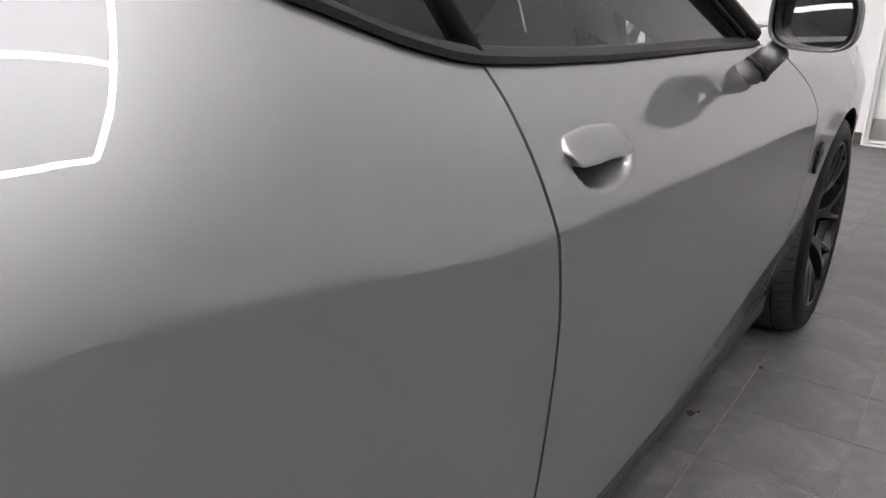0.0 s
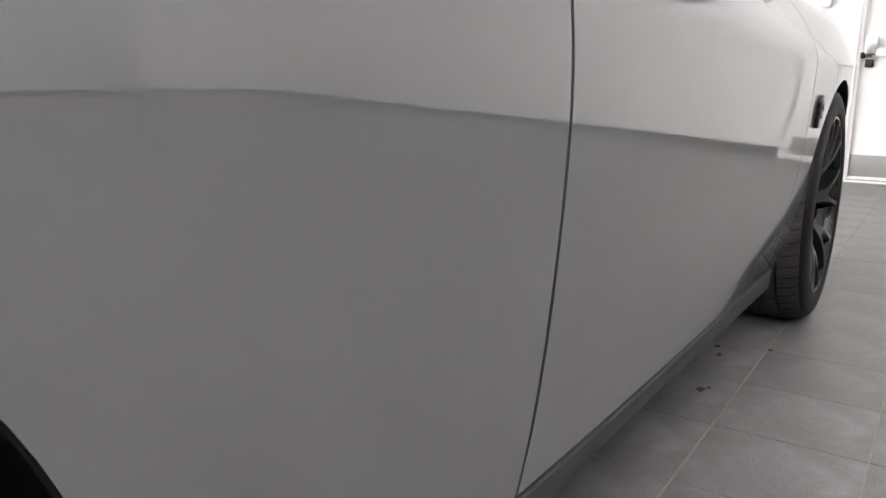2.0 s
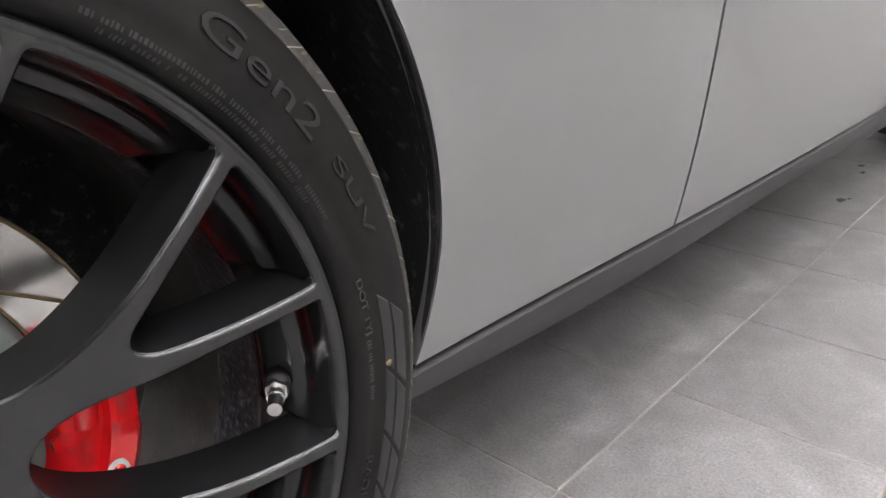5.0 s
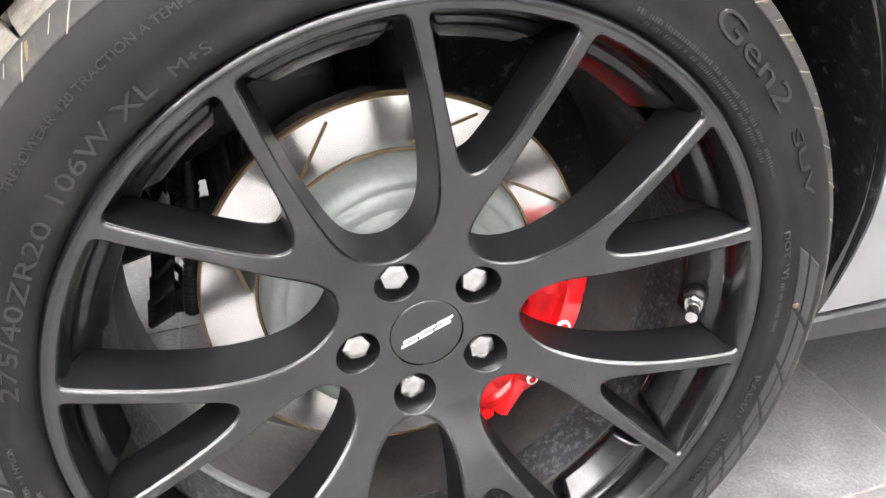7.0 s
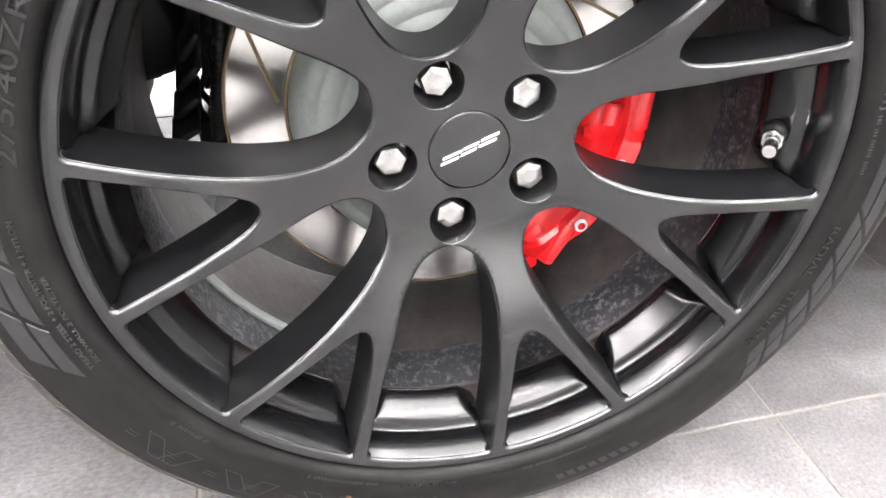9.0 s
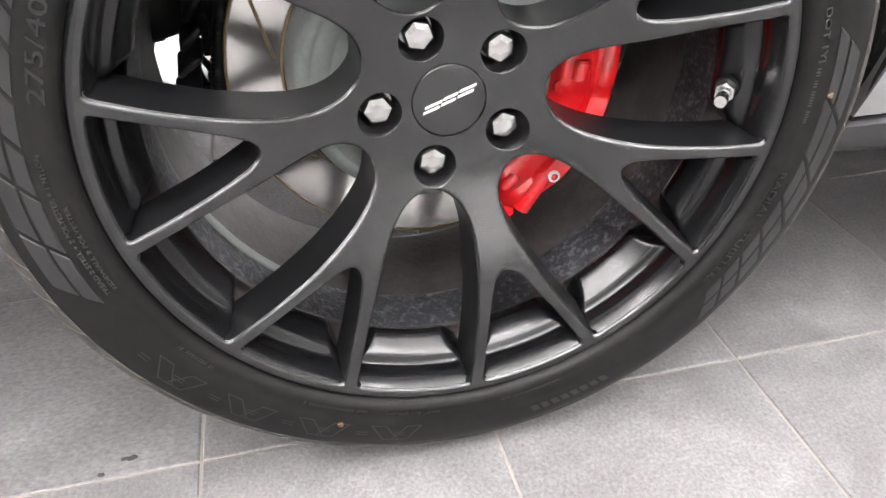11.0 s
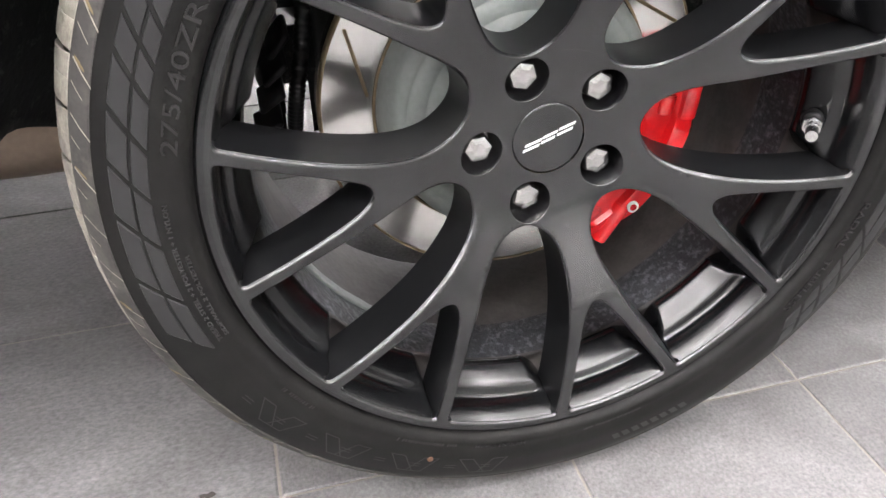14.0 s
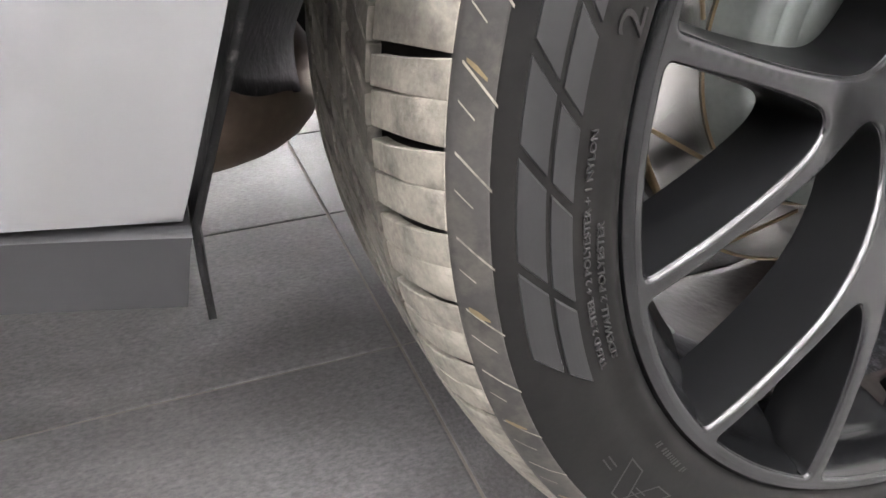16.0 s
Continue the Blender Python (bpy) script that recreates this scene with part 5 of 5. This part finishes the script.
for k in range(4):
    bm = bmesh.new()
    box(bm, (-0.17, -0.197 - 0.006 * k, 0.405 - 0.026 * k), (0.035, 0.030, 0.007), 0.002, 1, Euler((0.9 - 0.12 * k, 0.3, 0)).to_matrix())
    part("fin", bm, BLACKTRIM, car, "curved black cooling fin")
bm = bmesh.new()
box(bm, (-0.19, -0.16, 0.52), (0.05, 0.10, 0.10), 0.02, 3, Euler((0.4, 0, 0)).to_matrix())
box(bm, (-0.19, -0.07, 0.42), (0.05, 0.09, 0.26), 0.02, 3)
cyl(bm, (-0.14, 0, 0.355), (-0.5, 0, 0.355), 0.035, 0.03, 20)
cyl(bm, (-0.20, -0.06, 0.31), (-0.62, -0.16, 0.30), 0.022, 0.022, 12)
cyl(bm, (-0.20, 0.05, 0.62), (-0.26, 0.05, 0.36), 0.035, 0.035, 16)
part("suspension", bm, BLACKTRIM, car, "black knuckle, shaft and links")
# subframe behind the brake: an upright casting with ribs and an arm towards the middle
bm = bmesh.new()
box(bm, (-0.335, -0.025, 0.372), (0.035, 0.250, 0.190), 0.018, 2)
box(bm, (-0.46, -0.02, 0.36), (0.24, 0.10, 0.09), 0.02, 2)
for k in range(4):
    box(bm, (-0.314, -0.125 + 0.062 * k, 0.375), (0.020, 0.010, 0.160), 0.003, 1)
part("subframe", bm, BLACKTRIM, car, "black ribbed subframe casting")
# inner wall of the wheel well, open below and at a small hole
ys, zs = (-0.36, -0.212, -0.186, -0.160, -0.100, 0.05, 0.38), (0.225, 0.29, 0.357, 0.368, 0.378, 0.80)
F = [q for q, (j, i) in zip(grid_faces(len(zs), len(ys)), [(j, i) for j in range(5) for i in range(6)]) if zs[j] >= (0.368, 0.29, 0.29, 0.225, 0.368, 0.225)[i] and not (i == 2 and j in (2, 3))]
# the second wall is unseen, added to block light from the left under the car
for x in (-0.352, -1.408):
    ob = part("well_wall", mesh_of("well_wall", [(x, y, z) for z in zs for y in ys], F, False), LINER, car, "black inner wall of the rear wheel well")
    ob.modifiers.new("thickness", "SOLIDIFY").thickness = 0.004
bm = bmesh.new()
cyl(bm, (-0.115, 0, 0.355), (-0.116, 0, 0.355), 0.168, 0.168, 48)
part("dust_shield", bm, BLACKTRIM, car)

# wheel housings
def liner(cy):
    """A black tub that follows the arch and closes it inwards."""
    V, F = [], []
    rear = cy < 1
    A = steps(-13 if rear else -24, 176 if rear else 204, 70)
    for a in A:
        t = radians(a)
        if rear:
            y, z = (-0.012 + 0.380 * math.cos(t), 0.38 + 0.40 * math.sin(t)) if math.cos(t) > 0 else (-0.012 + 0.376 * math.cos(t), 0.45 + 0.33 * math.sin(t))
        else:
            y, z = 2.79 + 0.40 * math.cos(t), 0.45 + 0.29 * math.sin(t)
        xe = flank(y, z)
        inner = -0.31
        for x, d in ((xe - 0.002, 0.0015), (xe - 0.006, 0.002), (xe - 0.03, 0.010), (-0.10, 0.012), (-0.29, 0.012), (-0.31, -0.02), (-0.31, -0.12)):
            V.append((max(x, inner), y + (d if x > inner else 0.012) * math.cos(t), z + (d if x > inner else 0.012) * math.sin(t)))
    return mesh_of("wheel_liner", V, grid_faces(len(A), 7))


for cy in (0.0, 2.785):
    for s in (0, 1):
        ob = part("wheel_liner", liner(cy), LINER, car, "dusty black wheel arch liner", MX @ pose(0, -2 * cy, 0) if s else None)
        ob.modifiers.new("thickness", "SOLIDIFY").thickness = 0.003
# flap hanging behind the rear wheel, torn to a tip at its outer end, and the liner's low rear wall
V = []
NU, NZ = 60, 22
hem = spline((-0.80, -0.40, -0.25, -0.13, -0.105, -0.085, -0.070, -0.045, -0.02, 0.005, 0.025, 0.040, 0.060), (0.23, 0.262, 0.300, 0.348, 0.360, 0.362, 0.354, 0.338, 0.320, 0.306, 0.296, 0.291, 0.293))
for i in range(NU + 1):
    u = (i / NU) ** 1.6
    xs = 0.055 - 0.855 * u
    zb = hem(xs) + 0.002 * math.sin(37 * u)
    for j in range(NZ + 1):
        z = zb + (0.62 - zb) * j / NZ
        e = arch_y_rear(max(z, 0.335))
        x0 = flank(e - 0.004, max(z, 0.37)) - 0.003 - bumper_in(z)
        V.append((x0 + (-0.80 - x0) * u, e + 0.004 + 0.003 * math.sin(z * 43 + u * 9) * min(1, 8 * u) + 0.45 * min(0.24, max(0, -xs - 0.07)), z))
ob = part("liner_flap", mesh_of("liner_flap", V, grid_faces(NU + 1, NZ + 1)), LINER, car, "dusty black flap of the rear wheel liner")
ob.modifiers.new("thickness", "SOLIDIFY").thickness = 0.0035
bm = bmesh.new()
box(bm, (0.044, -0.390, 0.481), (0.012, 0.004, 0.007), 0.002, 1, Euler((0.2, -0.5, 0)).to_matrix())
part("clip", bm, WHITELOGO, car, "small pale plastic clip")

# underside and silencer
for c, d in (((-0.88, 1.40, 0.27), (1.60, 1.9, 0.06)), ((-0.88, -0.10, 0.46), (1.0, 1.2, 0.05)), ((-0.88, -0.80, 0.43), (1.60, 0.66, 0.10)), ((-0.88, 3.1, 0.30), (1.0, 1.2, 0.06))):
    bm = bmesh.new()
    box(bm, c, d, 0.02)
    part("underbody_panel", bm, LINER, car, "black underbody panel")
bm = bmesh.new()
bmesh.ops.create_uvsphere(bm, u_segments=40, v_segments=20, radius=1.0)
for v in bm.verts:
    x, y, z = v.co
    e = 0.7
    v.co = (-0.54 + 0.21 * math.copysign(abs(x) ** e, x), -0.49 + 0.20 * math.copysign(abs(y) ** e, y), 0.264 + 0.080 * math.copysign(abs(z) ** 0.8, z))
part("silencer", bm, MUFFLER, car, "brown heat-stained silencer below the boot")

# ---- the room ----
FAR, NEAR, RIGHT, LEFT, CEILING = 7.1, -5.4, ROOM_RIGHT, -4.4, 4.20


def slab(name, lo, hi, material, label, category, holes=()):
    bm = bmesh.new()
    c = [(a + b) / 2 for a, b in zip(lo, hi)]
    box(bm, c, [b - a for a, b in zip(lo, hi)])
    ob = new(name, from_bm(name, bm, False))
    ob.data.materials.append(material)
    return tagged(ob, label, category, kind="structure")


slab("wall_right", (RIGHT, 5.10, 0), (RIGHT + 0.15, FAR, CEILING), WALL, "plain white painted wall along the car", "wall")
slab("wall_right_upper", (RIGHT, 1.0, 2.60), (RIGHT + 0.15, 5.10, CEILING), WALL, "plain white wall above the sectional door", "wall")
slab("wall_right_rear", (RIGHT, NEAR, 1.25), (RIGHT + 0.15, 1.0, CEILING), WALL, "plain white upper wall", "wall")
slab("wainscot", (RIGHT - 0.01, NEAR, 0), (RIGHT + 0.15, 1.0, 1.25), WALLDK, "dark grey lower part of the wall", "wall")
slab("wall_left", (LEFT - 0.15, NEAR, 0), (LEFT, FAR, CEILING), WALL, "plain white painted wall", "wall")
slab("wall_back", (LEFT, NEAR - 0.15, 0), (RIGHT, NEAR, CEILING), WALLDK, "plain dark grey wall", "wall")
slab("ceiling", (LEFT, NEAR, CEILING), (RIGHT, FAR, CEILING + 0.15), CEIL, "plain white ceiling", "ceiling")
# far wall with a doorway cut through it
D0, D1, DH = -0.36, 0.80, 2.10
bm = bmesh.new()
for lo, hi in (((LEFT, FAR, 0), (D0, FAR + 0.15, CEILING)), ((D1, FAR, 0), (RIGHT, FAR + 0.15, CEILING)), ((D0, FAR, DH), (D1, FAR + 0.15, CEILING))):
    box(bm, [(a + b) / 2 for a, b in zip(lo, hi)], [b - a for a, b in zip(lo, hi)])
ob = new("wall_far", from_bm("wall_far", bm, False)); ob.data.materials.append(WALL)
tagged(ob, "white painted wall with a white steel door", "wall", kind="structure")

for nm, lo, hi in (("skirting", (0.80, FAR - 0.012, 0), (RIGHT - 0.012, FAR, 0.095)), ("skirting", (LEFT, FAR - 0.012, 0), (-0.36, FAR, 0.095)), ("skirting", (RIGHT - 0.012, 5.24, 0), (RIGHT, FAR, 0.095))):
    slab(nm, lo, hi, SKIRT, "dark grey tiled skirting along the wall", "skirting")
# sectional door in the wall beside the car
gd = thing("door_2", "closed pale grey sectional door with level joints", "door", (RIGHT, 0, 0), kind="structure")
for k in range(4):
    z0 = 0.06 + 0.635 * k
    bm = bmesh.new(); box(bm, (0.05, 3.05, z0 + 0.3175), (0.04, 4.08, 0.615), 0.008)
    part("panel", bm, PANEL, gd)
bm = bmesh.new(); box(bm, (0.05, 3.05, 0.03), (0.03, 4.08, 0.06), 0.006)
part("bottom_seal", bm, BLACKTRIM, gd, "black rubber bottom seal")
for y in (1.05, 5.14):
    bm = bmesh.new(); box(bm, (-0.02, y, 1.31), (0.05, 0.17, 2.62), 0.006)
    part("door_frame", bm, ALU, gd)

dr = thing("door_1", "closed white steel door with a grey kick plate and push bar", "door", (0, FAR, 0), kind="structure")
bm = bmesh.new(); box(bm, ((D0 + D1) / 2, 0.03, 1.055), (D1 - D0 - 0.09, 0.045, 2.05), 0.004)
part("leaf", bm, DOORP, dr)
bm = bmesh.new()
for lo, hi in (((D0, -0.025, 0), (D0 + 0.05, 0.12, DH)), ((D1 - 0.05, -0.025, 0), (D1, 0.12, DH)), ((D0, -0.025, DH - 0.05), (D1, 0.12, DH))):
    box(bm, [(a + b) / 2 for a, b in zip(lo, hi)], [b - a for a, b in zip(lo, hi)], 0.005)
box(bm, (D0 + 0.012, -0.03, DH / 2), (0.022, 0.014, DH), 0.004)
part("door_frame", bm, DOORP, dr)
bm = bmesh.new(); box(bm, ((D0 + D1) / 2, 0.004, 0.13), (D1 - D0 - 0.105, 0.006, 0.17), 0.002)
part("kick_plate", bm, KICK, dr, "grey metal kick plate")
bm = bmesh.new(); box(bm, ((D0 + D1) / 2, -0.02, 0.008), (D1 - D0 - 0.06, 0.10, 0.016), 0.004)
box(bm, ((D0 + D1) / 2, 0.0, 0.030), (D1 - D0 - 0.1, 0.03, 0.016), 0.004)
part("threshold", bm, WALL, dr, "pale threshold strip")
bm = bmesh.new(); box(bm, (-0.245, -0.035, 1.06), (0.085, 0.08, 0.135), 0.012)
part("bar_housing", bm, ALU, dr, "metal end housing of the push bar")
bm = bmesh.new(); box(bm, (0.22, -0.05, 1.005), (0.86, 0.05, 0.055), 0.012)
part("push_bar", bm, DOORP, dr, "white push bar across the door")
bm = bmesh.new(); box(bm, (-0.300, -0.02, 0.985), (0.03, 0.05, 0.045), 0.006); box(bm, (-0.25, -0.01, 0.925), (0.06, 0.03, 0.06), 0.006)
part("latch", bm, BLACKTRIM, dr)

for name, c, s, mt, label, cat in (("socket", (-0.73, FAR - 0.012, 1.235), (0.075, 0.022, 0.075), DOORP, "white round wall socket", "socket"),
                                   ("switch_box", (-0.60, FAR - 0.02, 1.42), (0.08, 0.04, 0.12), DOORP, "white switch box on the wall", "switch"),
                                   ("control_box", (-0.95, FAR - 0.03, 1.46), (0.085, 0.06, 0.30), BLACKTRIM, "black control box with lit buttons", "control box")):
    t = thing(name, label, cat, c)
    bm = bmesh.new(); box(bm, (0, 0, 0), s, 0.006)
    part("cover", bm, mt, t)
    if name == "control_box":
        for k, m_ in enumerate((REDLED, GREENLED, GREENLED)):
            bm = bmesh.new(); box(bm, (0.0, -0.034, -0.10 + 0.065 * k), (0.035, 0.012, 0.035), 0.004)
            part("button", bm, m_, t)
    if name == "socket":
        bm = bmesh.new(); cyl(bm, (0, -0.010, 0), (0, -0.016, 0), 0.022, 0.020, 20)
        part("insert", bm, BLACKTRIM, t)
# rectangular grid of led tubes below the ceiling, widened by added unseen rows
SEG, HANG = 1.35, 3.30
bm = bmesh.new()
box(bm, (0, 0, 0), (0.030, SEG - 0.02, 0.024))
tube_me = from_bm("tube", bm); tube_me.materials.append(LED)
bm = bmesh.new()
box(bm, (0, 0, 0.018), (0.014, SEG - 0.03, 0.012), 0.003)
rail_me = from_bm("rail", bm); rail_me.materials.append(DOORP)
bm = bmesh.new()
cyl(bm, (0, 0, 0.02), (0, 0, CEILING - HANG), 0.0015, 0.0015, 6)
wire_me = from_bm("wire", bm); wire_me.materials.append(ALU)
for a, b in TUBES:
    n = max(1, round(math.hypot(b[0] - a[0], b[1] - a[1]) / SEG))
    ang = math.atan2(b[1] - a[1], b[0] - a[0]) - math.pi / 2
    for k in range(n):
        f = (k + 0.5) / n
        t = thing("led_tube", "straight white lit led tube hanging below the ceiling", "lamp", (a[0] + (b[0] - a[0]) * f, a[1] + (b[1] - a[1]) * f, HANG), "grid of ceiling tubes")
        t.rotation_euler = (0, 0, ang)
        m = Matrix.Diagonal((1, math.hypot(b[0] - a[0], b[1] - a[1]) / n / SEG, 1, 1))
        part("tube", tube_me, LED, t, "", m)
        part("rail", rail_me, DOORP, t, "", m)
        part("wire", wire_me, ALU, t)

# unseen fill tubes added on the wall beyond the car, upright ones beside them
for z in (1.50, 1.90, 2.30):
    t = thing("wall_tube", "long white led tube, unseen fill light added on the wall", "lamp", (LEFT + 0.09, 0.5, z), "tubes on the walls")
    bm = bmesh.new(); box(bm, (0, 0, 0), (0.08, 5.0, 0.08))
    part("tube", bm, LEDFILL, t)
    bm = bmesh.new()
    for y in (-2.0, -0.7, 0.7, 2.0):
        box(bm, (-0.06, y, 0), (0.06, 0.05, 0.03), 0.004)
    part("bracket", bm, DOORP, t)
for y in (3.4, 3.9, 4.4, 4.9):
    t = thing("wall_tube", "upright white led tube, unseen fill light added on the wall", "lamp", (LEFT + 0.09, y, 1.6), "tubes on the walls")
    bm = bmesh.new(); box(bm, (0, 0, 0), (0.08, 0.08, 2.1))
    part("tube", bm, LEDFILL, t)
    bm = bmesh.new()
    for z in (-0.8, 0.8):
        box(bm, (-0.06, 0, z), (0.06, 0.05, 0.03), 0.004)
    part("bracket", bm, DOORP, t)

# dirt on the floor
for k, (x, y, r) in enumerate(((-0.074, 1.971, 0.016), (-0.06, 1.99, 0.008), (0.009, 2.37, 0.010), (-0.10, 2.25, 0.012), (-0.12, 2.32, 0.014), (-0.02, -0.335, 0.006), (-0.005, -0.36, 0.004), (0.06, -0.50, 0.004), (-0.2, -0.58, 0.005), (0.05, -0.62, 0.003))):
    rnd = random.Random(k)
    bm = bmesh.new()
    n = 12
    top = bm.verts.new((0, 0, 0.0025))
    ring = []
    for i in range(n):
        a = 2 * math.pi * i / n
        q = r * rnd.uniform(0.5, 1.2)
        ring.append(bm.verts.new((q * math.cos(a) * 0.7, q * math.sin(a) * 1.3, 0.0004)))
    for i in range(n):
        bm.faces.new((top, ring[i], ring[(i + 1) % n]))
    ob = new("dirt_spot", from_bm("dirt_spot", bm)); ob.data.materials.append(SPECK)
    ob.location = (x, y, 0.0003)
    tagged(ob, "dark crumb of dirt on the tiles", "dirt", "dirt on the floor")

# ---- tiles, last ----
P = 0.2905
X0, Y0 = 0.002, 0.331
bm = bmesh.new()
box(bm, ((LEFT + RIGHT) / 2, (NEAR + FAR) / 2, -0.052), (RIGHT - LEFT, FAR - NEAR, 0.10))
floor = new("floor", from_bm("floor", bm, False)); floor.data.materials.append(GROUT)
tagged(floor, "grey square stone tiles with beige joints", "floor", kind="structure")
bm = bmesh.new()
g = P / 2 - 0.0016
vs = [bm.verts.new(v) for v in ((-g, -g, -0.004), (g, -g, -0.004), (g, g, -0.004), (-g, g, -0.004), (-g, -g, -0.0008), (g, -g, -0.0008), (g, g, -0.0008), (-g, g, -0.0008),
                                (-g + 0.0012, -g + 0.0012, 0), (g - 0.0012, -g + 0.0012, 0), (g - 0.0012, g - 0.0012, 0), (-g + 0.0012, g - 0.0012, 0))]
for a in range(2):
    for i in range(4):
        j = (i + 1) % 4
        bm.faces.new((vs[4 * a + i], vs[4 * a + j], vs[4 * a + 4 + j], vs[4 * a + 4 + i]))
bm.faces.new(vs[8:12])
tile_me = from_bm("tile", bm, False); tile_me.materials.append(TILE)
rest_v, rest_f = [], []
tv = [v.co[:] for v in tile_me.vertices]
tf = [tuple(p.vertices) for p in tile_me.polygons]
for i in range(-15, 18):
    px = 0.298 if i >= 0 else 0.333
    for j in range(int((NEAR - Y0) / P) - 1, int((FAR - Y0) / P) + 1):
        py = P if j >= 0 else 0.2975
        x, y = X0 + (i + 0.5) * px, Y0 + (j + 0.5) * py
        if i < 0 and j < -2:
            # rows of double length
            if j % 2 == 0:
                continue
            y, py = y - py / 2, py * 2
        if x - px / 2 < LEFT - 0.4 or x + px / 2 > RIGHT + 0.4:
            continue
        k, l = (px - 0.0032) / (2 * g), (py - 0.0032) / (2 * g)
        if -1.4 < x < 0.75 and -1.1 < y < 6.2 and (x > -0.5 or y < 1.0):
            part("tile", tile_me, TILE, floor, "", Matrix.Translation((x, y, 0.0002 * math.sin(i * 12.9 + j * 78.2))) @ Matrix.Diagonal((k, l, 1, 1)))
        else:
            b = len(rest_v)
            rest_v += [(x + a * k, y + c * l, z) for a, c, z in tv]
            rest_f += [tuple(b + q for q in f) for f in tf]
ob = part("tiles_beyond", mesh_of("tiles_beyond", rest_v, rest_f, False), TILE, floor)
ob["kind"] = "stuff"
